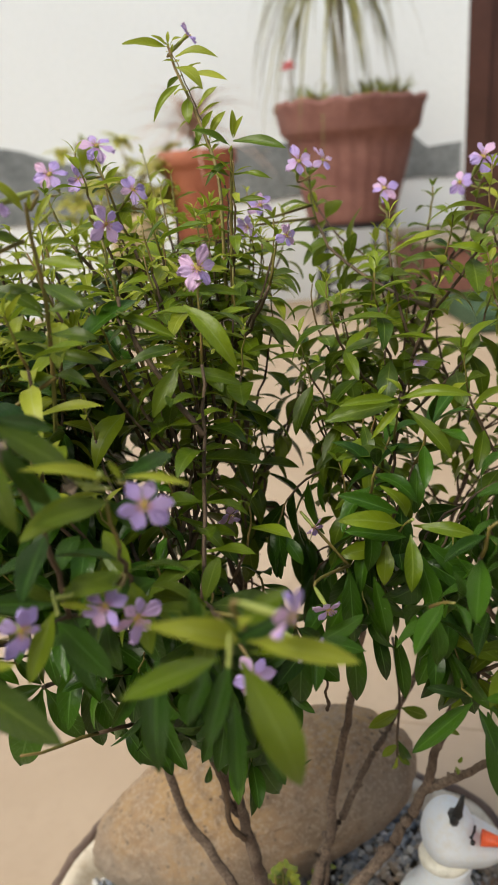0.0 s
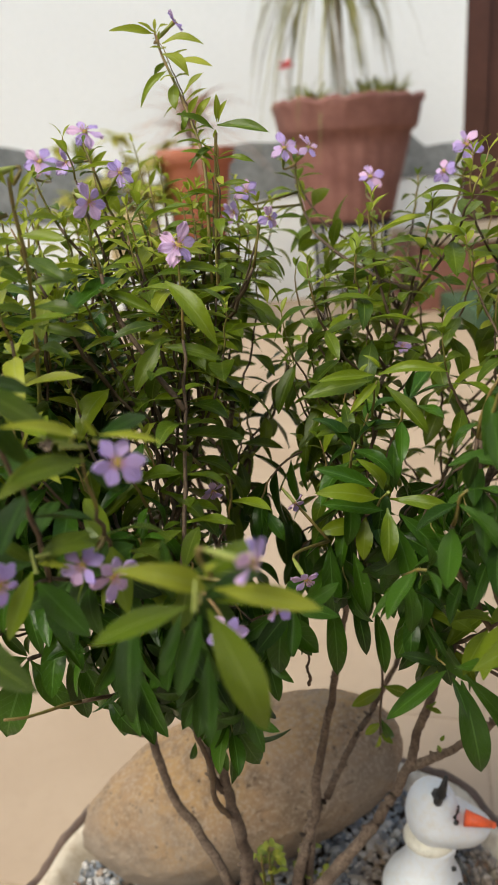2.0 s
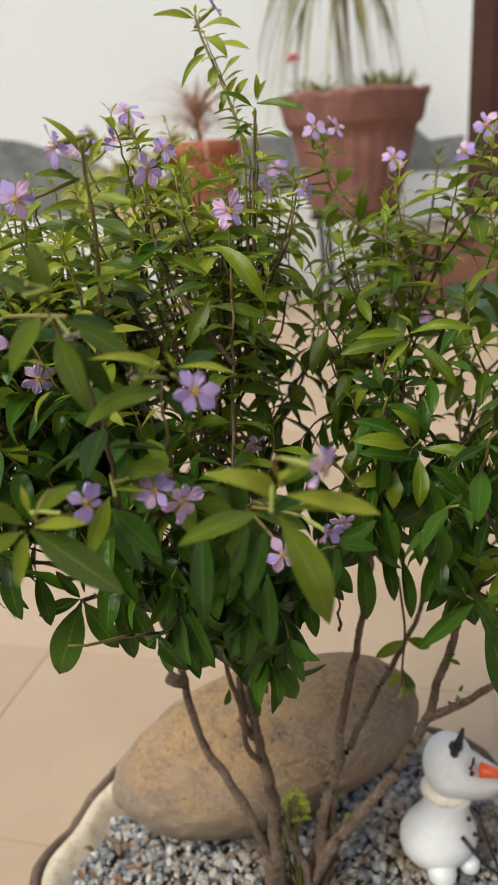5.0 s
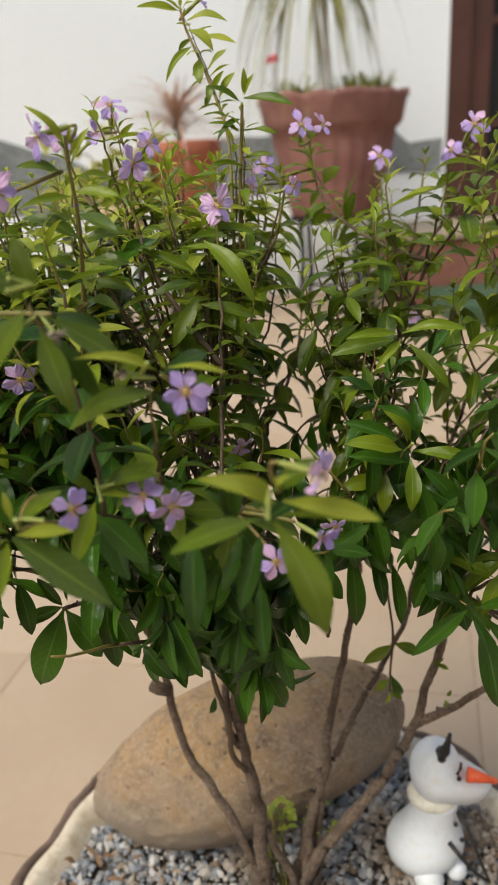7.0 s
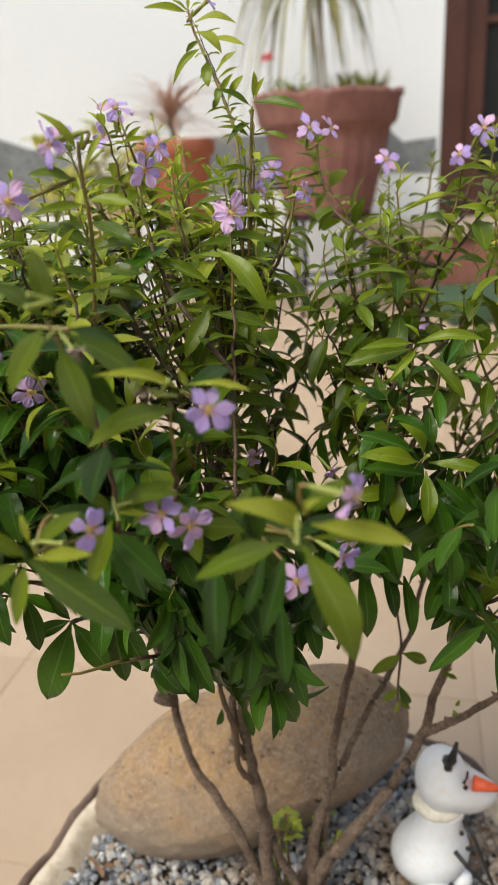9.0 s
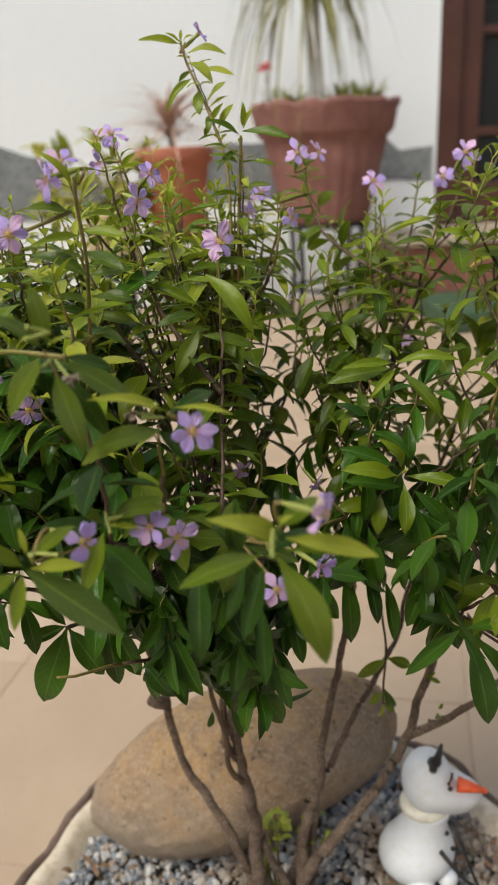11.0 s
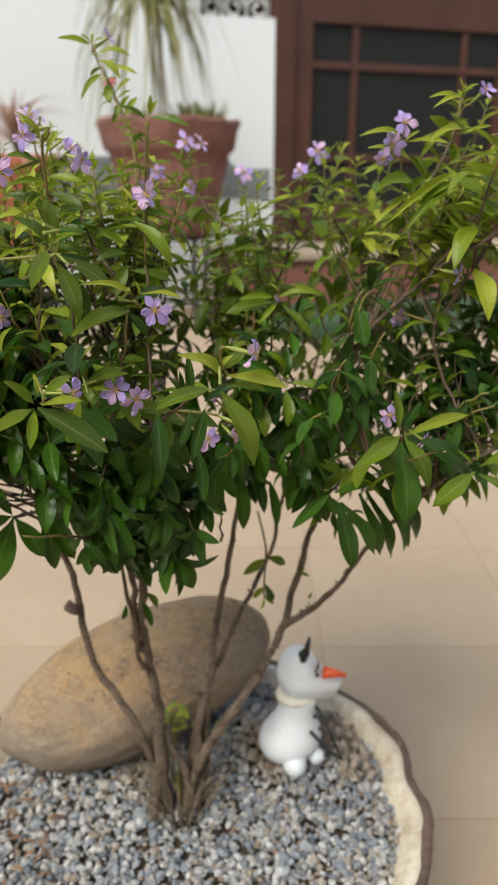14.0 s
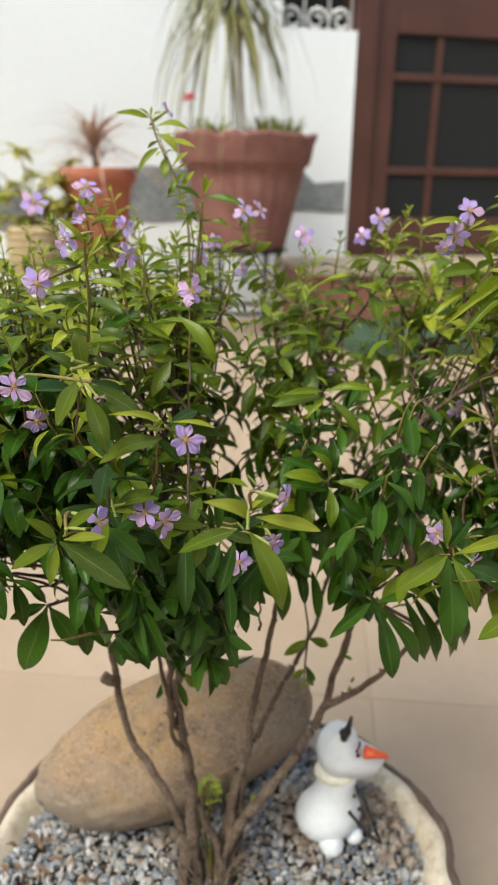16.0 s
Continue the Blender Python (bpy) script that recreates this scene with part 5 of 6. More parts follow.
    # the flowers that show best
    for p, d, k in (
        ((0.0475, 0.2030, 0.4364), (0.10, -0.92, 0.20), 1.0), ((0.059, 0.286, 0.469), (0.10, -0.80, 0.35), 1.2),
        ((0.0723, 0.1760, 0.4268), (0.85, -0.30, -0.20), 0.85), ((0.0205, 0.2010, 0.4120), (0.80, -0.55, -0.10), 1.0),
        ((0.0350, 0.2130, 0.4085), (-0.20, -0.85, 0.10), 0.9), ((0.0415, 0.2130, 0.4050), (0.55, -0.80, -0.05), 0.95),
        ((0.0657, 0.2100, 0.3892), (0.10, -0.80, 0.10), 0.9), ((0.0776, 0.2150, 0.3922), (0.60, -0.60, -0.20), 0.8),
        ((0.1441, 0.2260, 0.3865), (-0.50, -0.80, -0.10), 0.9), ((0.1569, 0.2200, 0.3764), (0.50, -0.70, -0.40), 0.75),
        ((0.1801, 0.3000, 0.4997), (0.05, -0.85, 0.45), 1.1), ((0.1730, 0.2970, 0.4901), (-0.60, -0.70, -0.20), 1.0),
        ((0.1690, 0.2970, 0.4841), (-0.30, -0.80, -0.40), 0.9), ((0.1909, 0.2600, 0.4365), (0.50, -0.80, -0.10), 1.0),
        ((0.1841, 0.3000, 0.4104), (0.20, -0.80, -0.30), 0.9), ((0.0893, 0.2620, 0.3701), (0.30, -0.80, -0.30), 0.9),
        ((0.1823, 0.4141, 0.4908), (0.05, -0.75, 0.55), 1.35), ((0.1474, 0.4527, 0.4790), (0.0, -0.75, 0.60), 1.25),
        ((0.0131, 0.2620, 0.4902), (-0.75, -0.50, -0.20), 1.0), ((0.0190, 0.4007, 0.5060), (0.10, -0.60, 0.70), 1.25),
        ((-0.0118, 0.4500, 0.4965), (-0.10, -0.75, 0.60), 1.4),
        ((0.0347, 0.2907, 0.4822), (0.5, -0.8, -0.2), 0.95), ((0.0040, 0.2470, 0.4775), (0.1, -0.9, 0.1), 1.0), ((-0.0007, 0.2582, 0.4269), (0.3, -0.8, -0.3), 1.0), 
        ((0.178, 0.432, 0.480), (-0.4, -0.6, 0.1), 1.0),
        ((0.016, 0.366, 0.494), (-0.5, -0.7, 0.0), 0.9),
        ((0.036, 0.360, 0.489), (0.4, -0.7, 0.4), 1.0),
        ((0.1017, 0.4094, 0.4944), (0.0, -0.7, 0.6), 1.2), ((0.114, 0.422, 0.494), (0.5, -0.6, 0.5), 1.1),
        ((0.089, 0.339, 0.471), (0.6, -0.7, 0.2), 0.9), ((0.084, 0.404, 0.478), (-0.1, -0.8, 0.5), 1.1),
        ((0.078, 0.398, 0.470), (-0.5, -0.7, 0.0), 0.9), ((0.230, 0.316, 0.516), (0.3, -0.6, 0.5), 0.95),
        ((0.151, 0.399, 0.406), (0.1, -0.9, 0.2), 0.8),
        ((0.0596, 0.3930, 0.5418), (0.75, -0.25, 0.55), 0.9), ((-0.004, 0.228, 0.448), (-0.2, -0.9, -0.1), 1.0),
        ((0.062, 0.300, 0.385), (0.2, -0.8, -0.4), 0.8), ((0.090, 0.300, 0.378), (0.5, -0.6, -0.5), 0.7),
    ):
        n = Vector(d).normalized()
        flower(Vector(p), n, 0.0054 * k, rng.uniform(0, 1), 1.0 if k > 0.95 else rng.choice((0.95, 0.85, 0.7)))
        back = Vector(p) - n * 0.0054 * k * 1.9
        near = min(leaves, key=lambda l: (l[0].translation - back).length)[0].translation
        tube(green_stems, bez(back, back - n * 0.003, near, 5), 0.0005, 0.0006, 5)
    for p, d in (
        ((0.1162, 0.2700, 0.3935), (0.0, -0.8, 0.6)), ((0.0158, 0.1980, 0.4630), (-0.7, -0.5, 0.35)), ((0.0155, 0.1960, 0.4608), (-0.8, -0.5, -0.1)),
        ((0.0256, 0.2100, 0.4090), (0.2, -0.5, -0.9)), ((0.0290, 0.2120, 0.4125), (0.8, -0.4, 0.3)), ((0.0117, 0.1880, 0.4167), (0.1, -0.6, 0.7)),
        ((0.0618, 0.1760, 0.4182), (-0.1, -0.5, -0.9)), ((0.0260, 0.2640, 0.4880), (0.7, -0.3, 0.5)), ((0.0170, 0.1900, 0.4150), (0.9, -0.3, 0.0)),
        ((0.0150, 0.2010, 0.4520), (-0.6, -0.6, -0.4)), ((0.0400, 0.2040, 0.4430), (0.4, -0.4, 0.7)), ((0.0365, 0.2040, 0.4400), (-0.8, -0.4, 0.2)),
    ):
        bud(Vector(p), Vector(d), 0.0030)

    # two wilted flowers: a green tube with shrivelled brown petals
    for p, d in (((0.0351, 0.2040, 0.4413), (-0.7, -0.5, 0.35)), ((0.0222, 0.2020, 0.4510), (0.5, -0.6, -0.5))):
        b = bud(Vector(p), Vector(d), 0.0030)
        bm, dn = bmesh.new(), Vector(d).normalized()
        wr = random.Random(int(p[0] * 9000))
        for k in range(9):
            out = (dn + 0.8 * Vector((wr.uniform(-1, 1), wr.uniform(-1, 1), wr.uniform(-1, 1)))).normalized()
            blade(bm, [Vector(p) + out * 0.0026 * t + Vector((wr.uniform(-1, 1), wr.uniform(-1, 1), wr.uniform(-1, 1))) * 0.0004 for t in (0, 0.3, 0.6, 0.85, 1.0)], 0.0016)
        part("wilted_petals", bm, dry_mat, b, "shrivelled brown petals")

    # the rest of the crown: a dense fresh top, a looser middle, a heavy dark skirt
    rng.seed(101)
    made = 0
    while made < 200:
        x, y = rng.uniform(-0.075, 0.285), rng.uniform(0.25, 0.475)
        if ((x - 0.09) / 0.21) ** 2 + ((y - 0.36) / 0.13) ** 2 > 1.0:
            continue
        if x > 0.075 and (y < 0.345 or rng.random() < 0.45):
            made += 1
            continue
        deep = rng.random() ** 1.4
        z = 0.480 + 0.05 * (y - 0.25) + 0.022 * noise.noise(Vector((x * 22, y * 22, 3))) - 0.062 * deep + 0.32 * max(0, x - 0.17) + (-0.010 if x < 0.015 else 0.008 if x < 0.045 else 0)
        if y < 0.31 and 0.02 < x < 0.13:
            z -= 0.035
        aim = Vector(((x - 0.085) * 3, (y - 0.34) * 3, 1.0))
        grown((x, y, z), aim, size=rng.uniform(0.0175, 0.0245), step=rng.uniform(0.0068, 0.0094), bare=rng.uniform(0.15, 0.40), fresh=(rng.uniform(0.08, 0.14) if x < 0.06 else rng.uniform(0.07, 0.12)) * (1 - 0.5 * deep), bright=(1.0 if x < 0.06 else 0.6) * (1 - deep), thick=0.00068)
        made += 1
    rng.seed(102)
    made = 0
    while made < 66:
        x, y, z = rng.uniform(-0.045, 0.27), rng.uniform(0.22, 0.46), rng.uniform(0.345, 0.435)
        if ((x - 0.09) / 0.19) ** 2 + ((y - 0.335) / 0.13) ** 2 > 1.0:
            continue
        # gaps through which the paving shows
        if 0.08 < x < 0.20 and y > 0.29 and rng.random() < 0.88:
            continue
        if y < 0.26 and 0.0 < x < 0.11 and z > 0.395:
            continue
        if x > 0.15 and y > 0.26 and z < 0.445 and rng.random() < 0.92:
            continue
        aim = Vector(((x - 0.085) * 5, (y - 0.335) * 5, 0.85 if z > 0.39 else 0.25))
        grown((x, y, z), aim, size=rng.uniform(0.0165, 0.0215), step=rng.uniform(0.007, 0.010), bare=rng.uniform(0.2, 0.45), fresh=0.006, hang_down=0.5)
        made += 1
    rng.seed(103)
    for i in range(30):
        x, y = rng.uniform(0.190, 0.300), rng.uniform(0.285, 0.37)
        top = 0.486 + 0.30 * (x - 0.19)
        grown((x, y, top - 0.035 * rng.random()), (0.35, -0.35, 0.8), size=rng.uniform(0.022, 0.030), step=0.009, bare=0.55, fresh=0.4, bright=0.75, thick=0.00068)
    for i in range(4):
        x, y = rng.uniform(0.182, 0.225), rng.uniform(0.245, 0.28)
        grown((x, y, rng.uniform(0.462, 0.500)), (0.3, -0.3, 0.8), size=rng.uniform(0.026, 0.032), step=0.010, bare=0.35, fresh=0.4, bright=0.15, thick=0.0008)
    rng.seed(104)
    for i in range(8):
        x, y, z = rng.uniform(0.19, 0.285), rng.uniform(0.235, 0.33), rng.uniform(0.36, 0.40)
        grown((x, y, z), (0.9, -0.4, 0.6), size=rng.uniform(0.020, 0.024), step=0.008, bare=0.3, fresh=0.005, hang_down=0.4)
    for i in range(20):
        x, y, z = rng.uniform(0.205, 0.285), rng.uniform(0.27, 0.36), rng.uniform(0.385, 0.440)
        grown((x, y, z), (0.5, -0.5, 0.15), size=rng.uniform(0.017, 0.023), step=0.0085, bare=0.35, fresh=0.004, hang_down=0.6, thick=0.0005)
    # young bright shoots before the darker inside, on the outer side
    rng.seed(105)
    for i in range(58):
        x, y = rng.uniform(-0.060, 0.055), rng.uniform(0.275, 0.40)
        grown((x, y, rng.uniform(0.430, 0.480)), (-0.15, -0.05, 1.0), size=rng.uniform(0.017, 0.023), step=0.0072, bare=0.1, fresh=0.06, bright=1.0, thick=0.0007)
    # fine upright shoots at the back of the gaps
    rng.seed(106)
    for i in range(14):
        x, y = rng.uniform(0.10, 0.25), rng.uniform(0.33, 0.43)
        grown((x, y, rng.uniform(0.385, 0.455)), ((x - 0.12) * 2, 0.0, 1.0), size=rng.uniform(0.012, 0.017), step=0.0062, bare=0.15, fresh=0.012, thick=0.0006)
    # slender upright shoots with narrow leaves in pairs
    rng.seed(110)
    for i in range(9):
        for j in range(3 if i < 3 else 2):
            x, y = 0.052 + 0.0175 * i + rng.uniform(-0.007, 0.007), 0.325 + 0.042 * j + rng.uniform(-0.012, 0.012)
            grown((x, y, rng.uniform(0.425, 0.465)), (rng.uniform(-0.15, 0.15), rng.uniform(-0.1, 0.1), 1.0), size=rng.uniform(0.0185, 0.0240), step=rng.uniform(0.0090, 0.0115), bare=rng.uniform(0.05, 0.25), hang_down=0.3, fresh=0.025, bright=0.3, thick=0.00062)
    for i in range(12):
        x, y = rng.uniform(0.066, 0.118), rng.uniform(0.315, 0.40)
        grown((x, y, rng.uniform(0.388, 0.425)), (rng.uniform(-0.2, 0.2), rng.uniform(-0.2, 0.1), 1.0), size=rng.uniform(0.0165, 0.0215), step=0.0088, bare=0.05, hang_down=0.35, fresh=0.01, thick=0.0006)
    # shoots in the dark old-leaf colour that stands for shade inside, same side
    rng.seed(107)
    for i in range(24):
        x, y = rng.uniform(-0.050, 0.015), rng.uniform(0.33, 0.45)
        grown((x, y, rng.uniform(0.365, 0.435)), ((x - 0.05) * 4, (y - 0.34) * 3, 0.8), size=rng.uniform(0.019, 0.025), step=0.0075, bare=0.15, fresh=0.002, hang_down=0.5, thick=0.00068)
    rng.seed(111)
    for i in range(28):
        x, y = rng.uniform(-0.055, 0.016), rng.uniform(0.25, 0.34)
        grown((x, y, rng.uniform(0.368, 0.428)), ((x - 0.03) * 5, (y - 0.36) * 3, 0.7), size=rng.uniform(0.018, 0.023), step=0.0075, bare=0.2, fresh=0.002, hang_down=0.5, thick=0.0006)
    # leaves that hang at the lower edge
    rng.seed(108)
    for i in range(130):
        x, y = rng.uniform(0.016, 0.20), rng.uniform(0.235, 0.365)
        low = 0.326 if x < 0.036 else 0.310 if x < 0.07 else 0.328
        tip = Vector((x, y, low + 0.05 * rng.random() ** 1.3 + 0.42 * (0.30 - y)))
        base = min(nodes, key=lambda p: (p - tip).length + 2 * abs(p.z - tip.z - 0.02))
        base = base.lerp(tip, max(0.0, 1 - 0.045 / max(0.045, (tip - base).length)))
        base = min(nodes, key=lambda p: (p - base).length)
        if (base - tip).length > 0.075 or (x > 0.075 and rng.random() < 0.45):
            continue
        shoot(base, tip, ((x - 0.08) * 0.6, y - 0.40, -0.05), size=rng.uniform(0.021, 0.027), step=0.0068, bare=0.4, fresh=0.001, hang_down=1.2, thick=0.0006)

    rng.seed(109)
    for i in range(16):
        x, y = rng.uniform(0.028, 0.066), rng.uniform(0.25, 0.315)
        tip = Vector((x, y, rng.uniform(0.300, 0.335) + 0.35 * (0.30 - y) + (0.016 if x < 0.042 else 0)))
        base = min(nodes, key=lambda p: (p - tip).length + 2 * abs(p.z - tip.z - 0.02))
        shoot(base, tip, ((x - 0.05) * 0.6, y - 0.40, -0.1), size=rng.uniform(0.022, 0.028), step=0.0068, bare=0.4, fresh=0.001, hang_down=1.3, thick=0.0006)

    tagged(part("twig_mass", stems, twig, shrub, "thin dark brown twigs", smooth=True), kind="stuff")
    tagged(part("shoot_mass", green_stems, green_twig, shrub, "reddish green young shoots", smooth=True), kind="stuff")

    # the leaves of the near side are parts, the others one mass
    order = sorted(range(len(leaves)), key=lambda i: leaves[i][0].translation.y)
    single = set(order[:300])
    packs = {}
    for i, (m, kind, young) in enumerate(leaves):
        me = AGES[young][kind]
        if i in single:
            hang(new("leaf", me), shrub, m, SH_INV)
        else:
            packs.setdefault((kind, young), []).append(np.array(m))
    for young, mat, look_of in ((0, leaf_old_shaded_joined, "dark glossy green leaves"), (1, leaf_young_joined, "olive green younger leaves"), (2, leaf_tip_joined, "pale yellow-green leaves at the tips"), (3, leaf_mid_joined, "narrow mid-green leaves in pairs along the shoots")):
        vs, fs, uvs, n = [], [], [], 0
        for kind in range(len(LEAF_KINDS)):
            me = AGES[young][kind]
            v = np.array([w.co[:] for w in me.vertices])
            f = np.array([p.vertices[:] for p in me.polygons])
            u = np.array([d.uv[:] for d in me.uv_layers[0].data])
            for m in packs.get((kind, young), []):
                vs.append(v @ m[:3, :3].T + m[:3, 3])
                fs.append(f + n)
                uvs.append(u)
                n += len(v)
        if not vs:
            continue
        me = bpy.data.meshes.new("foliage")
        me.from_pydata(np.concatenate(vs).tolist(), [], np.concatenate(fs).tolist())
        layer = me.uv_layers.new(name="UVMap")
        layer.data.foreach_set("uv", np.concatenate(uvs).ravel())
        tagged(mesh_part("foliage", me, mat, shrub, look_of, smooth=True), kind="stuff")


def build_litter():
    r = random.Random(17)
    bm = bmesh.new()
    for k in range(46):
        if k < 30:
            c = Vector((r.uniform(-0.052, -0.005), r.uniform(0.285, 0.385), GRAVEL + 0.003))
        else:
            c = Vector((r.uniform(0.178, 0.205), r.uniform(0.335, 0.395), GRAVEL + 0.002))
        if (c.xy - BOWL.xy).length > 0.133:
            continue
        a = r.uniform(0, 6.28)
        d = Vector((math.cos(a), math.sin(a), r.uniform(-0.15, 0.25))) * r.uniform(0.006, 0.013)
        blade(bm, [c + d * t + Vector((0, 0, 0.002 * math.sin(3.1 * t))) for t in (0, 0.25, 0.5, 0.75, 1.0)], r.uniform(0.002, 0.0042))
    tagged(part("leaf_litter", bm, litter_mat), "small dry brown leaves scattered on the gravel", "litter", kind="stuff")


def build_weed():
    w = empty("weed", (0.074, 0.338, GRAVEL), "small yellow-green weed between the stems", "weed")
    r = random.Random(3)
    bm = bmesh.new()
    for c in ((0.068, 0.345, 0.163), (0.073, 0.347, 0.155), (0.094, 0.347, 0.165), (0.099, 0.343, 0.150), (0.066, 0.343, 0.146), (0.072, 0.346, 0.170), (0.090, 0.348, 0.152)):
        c = Vector(c)
        st = bmesh.new()
        tube(st, bez(Vector((0.074, 0.334, GRAVEL)), c - Vector((0, 0, 0.015)), c, 6), 0.0008, 0.0005, 5)
        part("stalk", st, green_twig, w, smooth=True)
        for k in range(11):
            a = r.uniform(0, 6.28)
            c = c + Vector((r.uniform(-0.002, 0.002), r.uniform(-0.002, 0.002), r.uniform(-0.003, 0.001)))
            d = Vector((math.cos(a), math.sin(a), r.uniform(-0.2, 0.6)))
            blade(bm, [c + d * 0.0052 * t - Vector((0, 0, 0.001 * t * t)) for t in (0, 0.3, 0.6, 0.85, 1.0)], 0.0036)
    part("leaves", bm, weed_leaf, w)


# ---- pots along the wall ----
def build_stand(x, y, top, r, label):
    s = empty("plant_stand", (x, y, 0), label, "plant stand")
    bm = bmesh.new()
    for rr, z in ((r, top - 0.006), (r * 0.8, 0.10)):
        tube(bm, [Vector((x + rr * math.cos(a), y + rr * math.sin(a), z)) for a in (2 * math.pi * k / 32 for k in range(33))], 0.006, 0.006, 8)
        part("ring", bm, iron, s, smooth=True)
        bm = bmesh.new()
    box(bm, x - r, x + r, y - 0.008, y + 0.008, top - 0.012, top - 0.001)
    box(bm, x - 0.008, x + 0.008, y - r, y - 0.0082, top - 0.0125, top - 0.0015)
    box(bm, x - 0.008, x + 0.008, y + 0.0082, y + r, top - 0.0125, top - 0.0015)
    part("cross_bar", bm, iron, s)
    for k in range(4):
        a = math.pi / 4 + k * math.pi / 2
        d = Vector((math.cos(a), math.sin(a), 0))
        bm = bmesh.new()
        tube(bm, [Vector((x, y, top - 0.006)) + r * d, Vector((x, y, top / 2)) + r * 0.92 * d, Vector((x, y, 0.0)) + r * 1.08 * d], 0.008, 0.008, 8)
        part("leg", bm, iron, s, smooth=True)


def build_big_pot():
    x, y, z0 = 0.475, 2.45, 0.30
    p = empty("flower_pot", (x, y, z0), "weathered dusky terracotta pot with a scalloped rim on a black stand", "flower pot")
    prof = [(0.125, 0.0), (0.132, 0.01), (0.152, 0.10), (0.176, 0.20), (0.186, 0.243), (0.200, 0.252), (0.206, 0.262), (0.214, 0.315), (0.222, 0.330), (0.219, 0.340), (0.200, 0.336), (0.192, 0.30), (0.185, 0.29)]
    bm = lathe(prof, 120, lambda a, i: 1 + (0.014 * abs(math.sin(12 * a)) if 7 <= i <= 9 else (0.012 * math.sin(24 * a) if 1 <= i <= 4 else 0)))
    for v in bm.verts:
        if v.co.z > 0.31:
            v.co.z += 0.010 * noise.noise(Vector((v.co.x * 22, v.co.y * 22, 1))) + 0.009 * noise.noise(Vector((v.co.x * 60, v.co.y * 60, 4)))
    bmesh.ops.translate(bm, verts=bm.verts, vec=(x, y, z0))
    part("body", bm, terracotta, p, smooth=True)
    bm = lathe([(0.05, 0.27), (0.186, 0.285), (0.192, 0.318), (0.02, 0.328)], 40)
    bmesh.ops.translate(bm, verts=bm.verts, vec=(x, y, z0))
    part("soil", bm, soil, p)
    build_stand(x, y, z0, 0.135, "black iron stand under the big terracotta pot")

    r = random.Random(5)
    t = empty("potted_palm", (x - 0.01, y, z0 + 0.32), "slender palm with long drooping strap leaves in the big pot", "plant")
    bm = bmesh.new()
    for ox, lean, top in ((-0.02, -0.055, 0.98), (-0.005, -0.045, 1.02)):
        tube(bm, bez(Vector((x + ox, y, z0 + 0.315)), Vector((x + ox, y, 0.8)), Vector((x + ox + lean, y, top)), 9), 0.0055, 0.0045, 8, 0.3)
    part("trunk", bm, palm_trunk, t, smooth=True)
    bm = bmesh.new()
    for k in range(120):
        a, e = r.uniform(0, 6.28), r.uniform(-0.5, 1.0)
        c = Vector((x - 0.055 + r.uniform(-0.02, 0.02), y, r.uniform(0.96, 1.06)))
        ln = r.uniform(0.26, 0.42)
        d = Vector((math.cos(a), math.sin(a) * 0.8, e)).normalized()
        g = r.uniform(0.6, 1.1)
        blade(bm, [c + d * ln * s * (1 - 0.35 * s) + Vector((0, 0, -g * ln * s * s)) for s in (0, 0.2, 0.4, 0.6, 0.8, 1.0)], r.uniform(0.008, 0.015))
    part("crown", bm, palm_leaf, t)
    for k in range(12):
        c = Vector((x + r.uniform(-0.15, 0.15), y + r.uniform(-0.12, 0.06), z0 + 0.322))
        u = empty("seedling", c, "small green seedling growing in the pot's soil", "plant", "seedlings in the pot")
        bm = bmesh.new()
        for j in range(16):
            a = r.uniform(0, 6.28)
            d = Vector((math.cos(a), math.sin(a), r.uniform(0.5, 1.8))).normalized() * r.uniform(0.065, 0.12)
            blade(bm, [c + Vector((0, 0, -0.004)) + d * s + Vector((0, 0, -0.015 * s * s)) for s in (0, 0.3, 0.6, 0.85, 1.0)], 0.010)
        part("leaves", bm, weed_leaf, u)
    c = Vector((0.295, 2.40, z0 + 0.32))
    u = empty("red_flower", c, "red flower on a thin pale stalk in the pot", "flower")
    bm = bmesh.new()
    tube(bm, [c + Vector((0.02, 0.03, -0.012)), c + Vector((0.005, 0, 0.06)), c + Vector((0, 0, 0.11))], 0.003, 0.002, 6)
    part("stalk", bm, palm_trunk, u, smooth=True)
    bm = bmesh.new()
    for j in range(14):
        a, e = r.uniform(0, 6.28), r.uniform(-0.9, 0.9)
        d = Vector((math.cos(a), math.sin(a), e)).normalized() * 0.030
        blade(bm, [c + Vector((0, 0, 0.115)) + d * s for s in (0, 0.3, 0.6, 0.85, 1.0)], 0.018)
    part("petals", bm, red_petal, u)


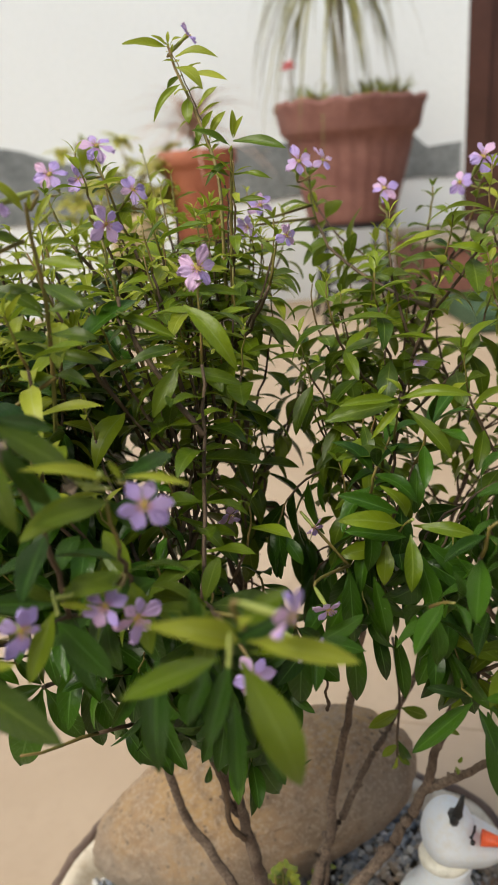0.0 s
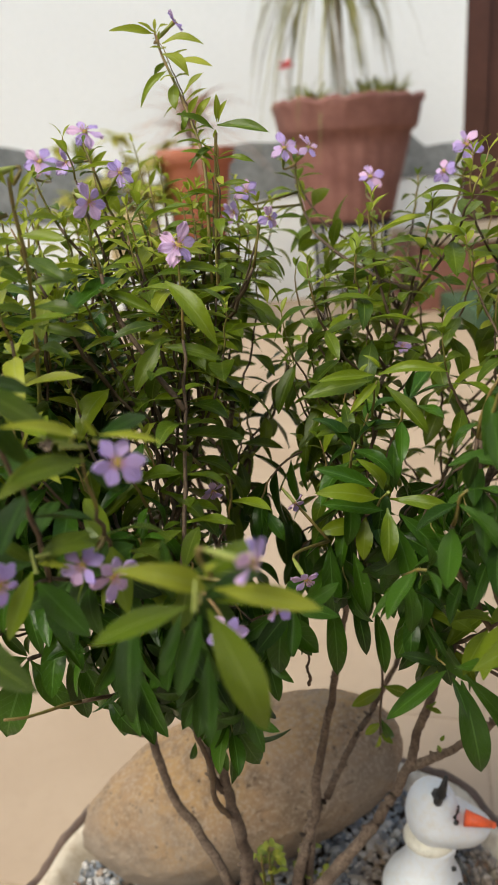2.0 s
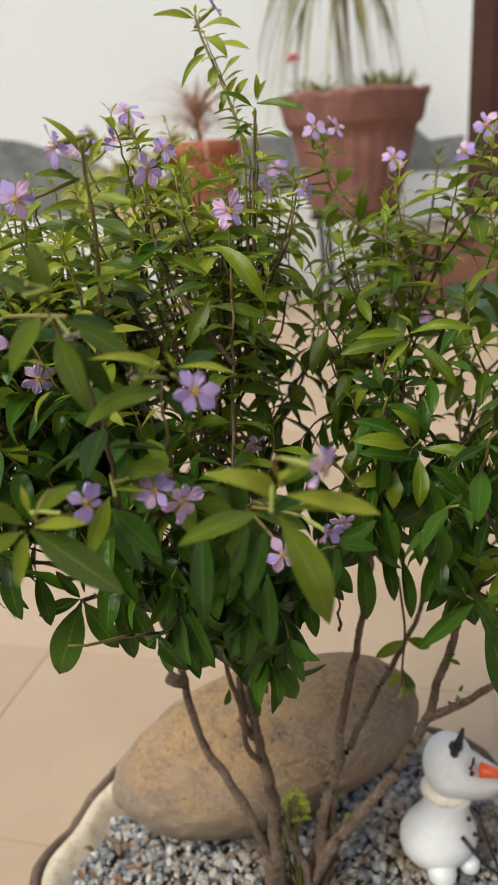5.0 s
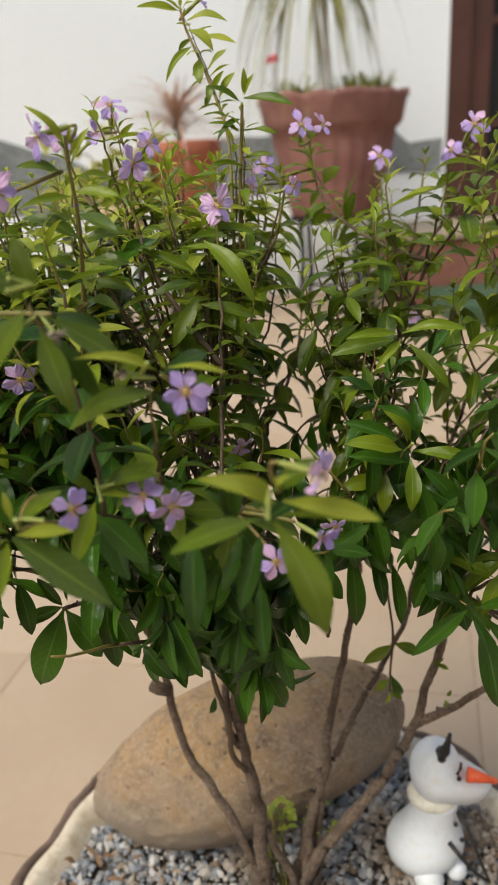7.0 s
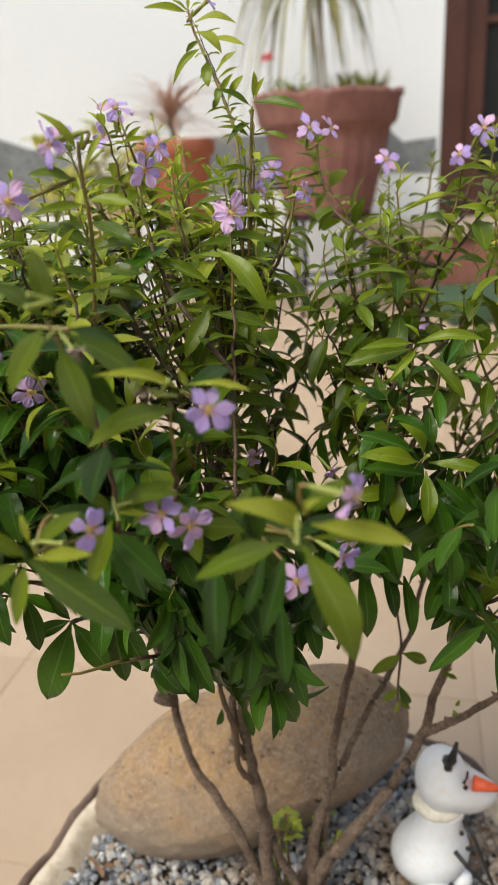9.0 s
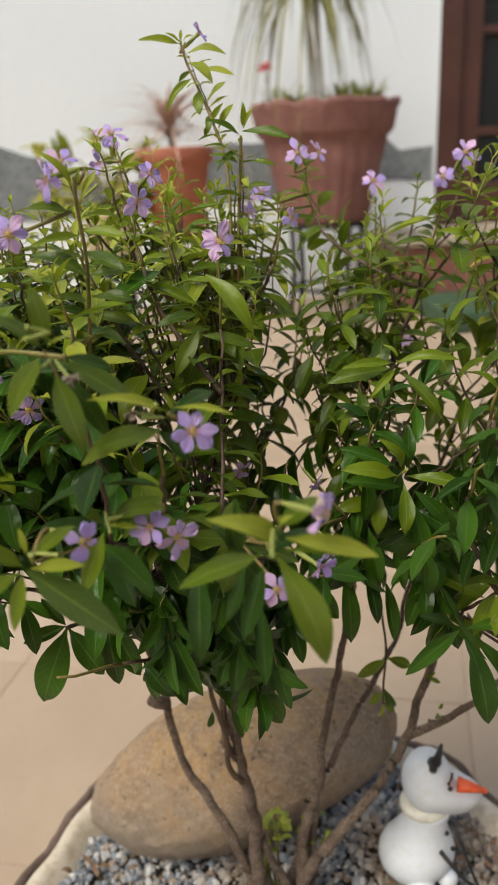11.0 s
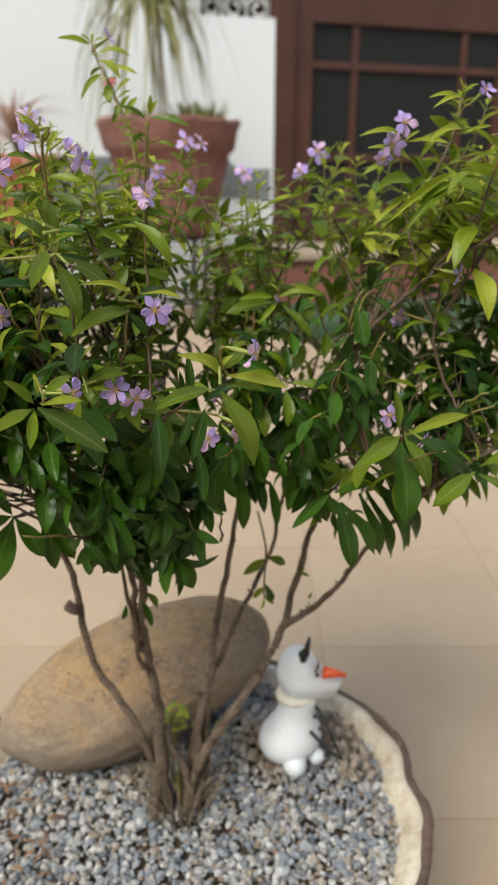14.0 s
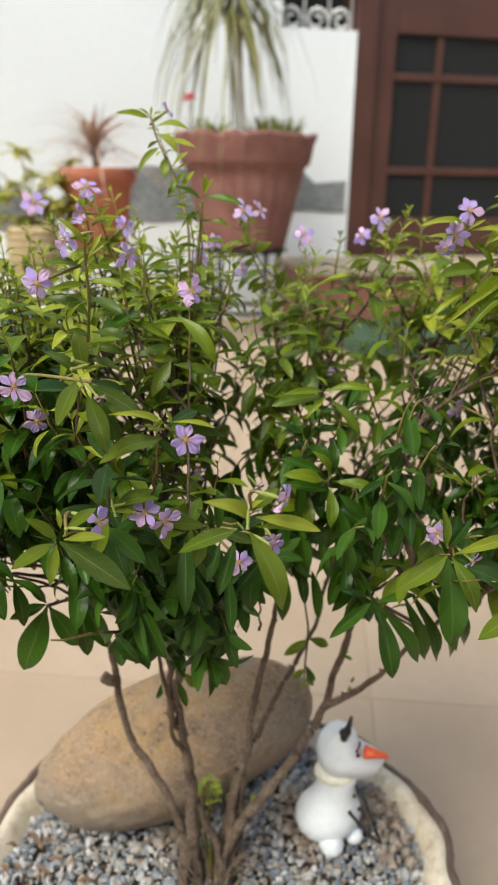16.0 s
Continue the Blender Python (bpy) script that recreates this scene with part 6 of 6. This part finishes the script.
def build_small_pot():
    x, y, z0 = 0.018, 2.42, 0.28
    p = empty("flower_pot", (x, y, z0), "plain orange terracotta pot with a thick rim on a black stand", "flower pot")
    bm = lathe([(0.072, 0.0), (0.078, 0.006), (0.100, 0.205), (0.104, 0.21), (0.114, 0.214), (0.116, 0.25), (0.112, 0.256), (0.101, 0.252), (0.098, 0.22)], 64)
    bmesh.ops.translate(bm, verts=bm.verts, vec=(x, y, z0))
    part("body", bm, terracotta_light, p, smooth=True)
    bm = lathe([(0.05, 0.20), (0.098, 0.21), (0.096, 0.236), (0.01, 0.24)], 32)
    bmesh.ops.translate(bm, verts=bm.verts, vec=(x, y, z0))
    part("soil", bm, soil, p)
    build_stand(x, y, z0, 0.085, "black iron stand under the orange pot")
    r = random.Random(8)
    t = empty("spiky_plant", (x, y, z0 + 0.24), "spiky plant with narrow arching reddish leaves in the orange pot", "plant")
    bm = bmesh.new()
    tube(bm, [Vector((x, y, z0 + 0.235)), Vector((x - 0.003, y, 0.57)), Vector((x - 0.005, y, 0.61))], 0.012, 0.010, 8, 0.3)
    part("trunk", bm, palm_trunk, t, smooth=True)
    bm = bmesh.new()
    for k in range(110):
        a, e = r.uniform(0, 6.28), r.uniform(0.0, 1.7)
        d = Vector((math.cos(a), math.sin(a), e)).normalized()
        ln = r.uniform(0.16, 0.34)
        c = Vector((x - 0.004, y, r.uniform(0.545, 0.615)))
        blade(bm, [c + d * ln * s + Vector((0, 0, -0.55 * ln * s * s)) for s in (0, 0.2, 0.4, 0.6, 0.8, 1.0)], r.uniform(0.005, 0.009))
    for k in range(16):
        c = Vector((x - 0.004, y, r.uniform(0.56, 0.61)))
        d = Vector((r.uniform(-0.35, 0.35), r.uniform(-0.3, 0.3), 1.0)).normalized() * r.uniform(0.08, 0.13)
        blade(bm, [c + d * s for s in (0, 0.25, 0.5, 0.75, 1.0)], r.uniform(0.012, 0.017))
    part("crown", bm, red_leaf, t)


def build_basket():
    x, y, z0, h = -0.184, 2.40, 0.215, 0.155
    b = empty("planter", (x, y, z0), "beige woven planter on a black stand", "planter")
    bm = lathe([(0.062, 0.0), (0.070, 0.01), (0.073, h - 0.004), (0.070, h), (0.066, h - 0.004), (0.060, 0.02)], 48)
    bmesh.ops.translate(bm, verts=bm.verts, vec=(x, y, z0))
    part("shell", bm, basket_mat, b, smooth=True)
    bm = bmesh.new()
    for row in range(7):
        for k in range(22):
            a = 2 * math.pi * (k + 0.5 * (row % 2)) / 22
            c = Vector((x + 0.0725 * math.cos(a), y + 0.0725 * math.sin(a), z0 + 0.014 + 0.021 * row))
            ball(bm, c, 0.0095, 8, 0, 1, 1, 0.9)
    part("weave", bm, basket_mat, b)
    bm = lathe([(0.04, h - 0.04), (0.064, h - 0.035), (0.062, h - 0.012), (0.01, h - 0.008)], 32)
    bmesh.ops.translate(bm, verts=bm.verts, vec=(x, y, z0))
    part("soil", bm, soil, b)
    build_stand(x, y, z0, 0.066, "black iron stand under the woven planter")
    r = random.Random(9)
    t = empty("leafy_plant", (x, y, z0 + h - 0.01), "bushy yellow-green leafy plant in the woven planter", "plant")
    st, bm = bmesh.new(), bmesh.new()
    for k in range(30):
        tip = Vector((x + r.uniform(-0.22, 0.14), y + r.uniform(-0.06, 0.1), r.uniform(0.36, 0.585)))
        tube(st, bez(Vector((x, y, z0 + h - 0.012)), Vector((x, y, tip.z - 0.03)), tip, 6), 0.003, 0.002, 6)
        for j in range(8):
            a = r.uniform(0, 6.28)
            d = Vector((math.cos(a), math.sin(a), r.uniform(-0.3, 0.9))).normalized() * r.uniform(0.045, 0.08)
            blade(bm, [tip + d * s + Vector((0, 0, -0.02 * s * s)) for s in (0, 0.25, 0.5, 0.75, 1.0)], 0.040)
    part("leaves", bm, croton_leaf, t, smooth=True)
    bm = bmesh.new()
    for dx, dz in ((-0.112, 0.0), (-0.098, -0.014), (-0.128, -0.02)):
        c = Vector((x + dx, y - 0.03, 0.515 + dz))
        blade(bm, [c + Vector((0.10 * dx * s, 0.006 * s, 0.085 * s)) for s in (0, 0.2, 0.45, 0.7, 0.9, 1.0)], 0.042)
    part("top_leaf", bm, leaf_tip_joined, t, "upright yellow leaves at the top", smooth=True)
    part("stalk", st, green_twig, t, smooth=True)


build_bowl()
build_gravel()
build_rock()
build_snowman()
grow_shrub()
build_weed()
build_litter()
build_big_pot()
build_small_pot()
build_basket()


# ---- paving, laid askew to the wall ----
def build_paving():
    pitch, gap, turn = 0.229, 0.0016, radians(-16)
    ux, uy = Vector((math.cos(turn), math.sin(turn), 0)), Vector((-math.sin(turn), math.cos(turn), 0))
    floor = tagged(part("floor", boxes((-2.6, 3.2, -1.0, 2.848, -0.0055, -0.0025)), grout), "pale tan paving with fine joints", "floor", kind="structure")
    h = (pitch - gap) / 2
    bm = boxes((-h, h, -h, h, -0.004, -0.0016), bevel=0.0005)
    me = bpy.data.meshes.new("paving_tile")
    bm.to_mesh(me)
    bm.free()
    me.materials.append(tile_mat)
    o = Vector((0.323, 0.589, 0.0))
    for i in range(-14, 16):
        for j in range(-9, 14):
            c = o + ux * pitch * (i + 0.30) + uy * pitch * (j + 0.5)
            if -2.3 < c.x < 2.9 and -0.8 < c.y < 2.72 and not (c.x > 0.6 and c.y > 2.35):
                t = new("paving_tile", me)
                t.parent = floor
                t.matrix_basis = Matrix.Translation(c) @ Matrix.Rotation(turn, 4, "Z")


build_paving()
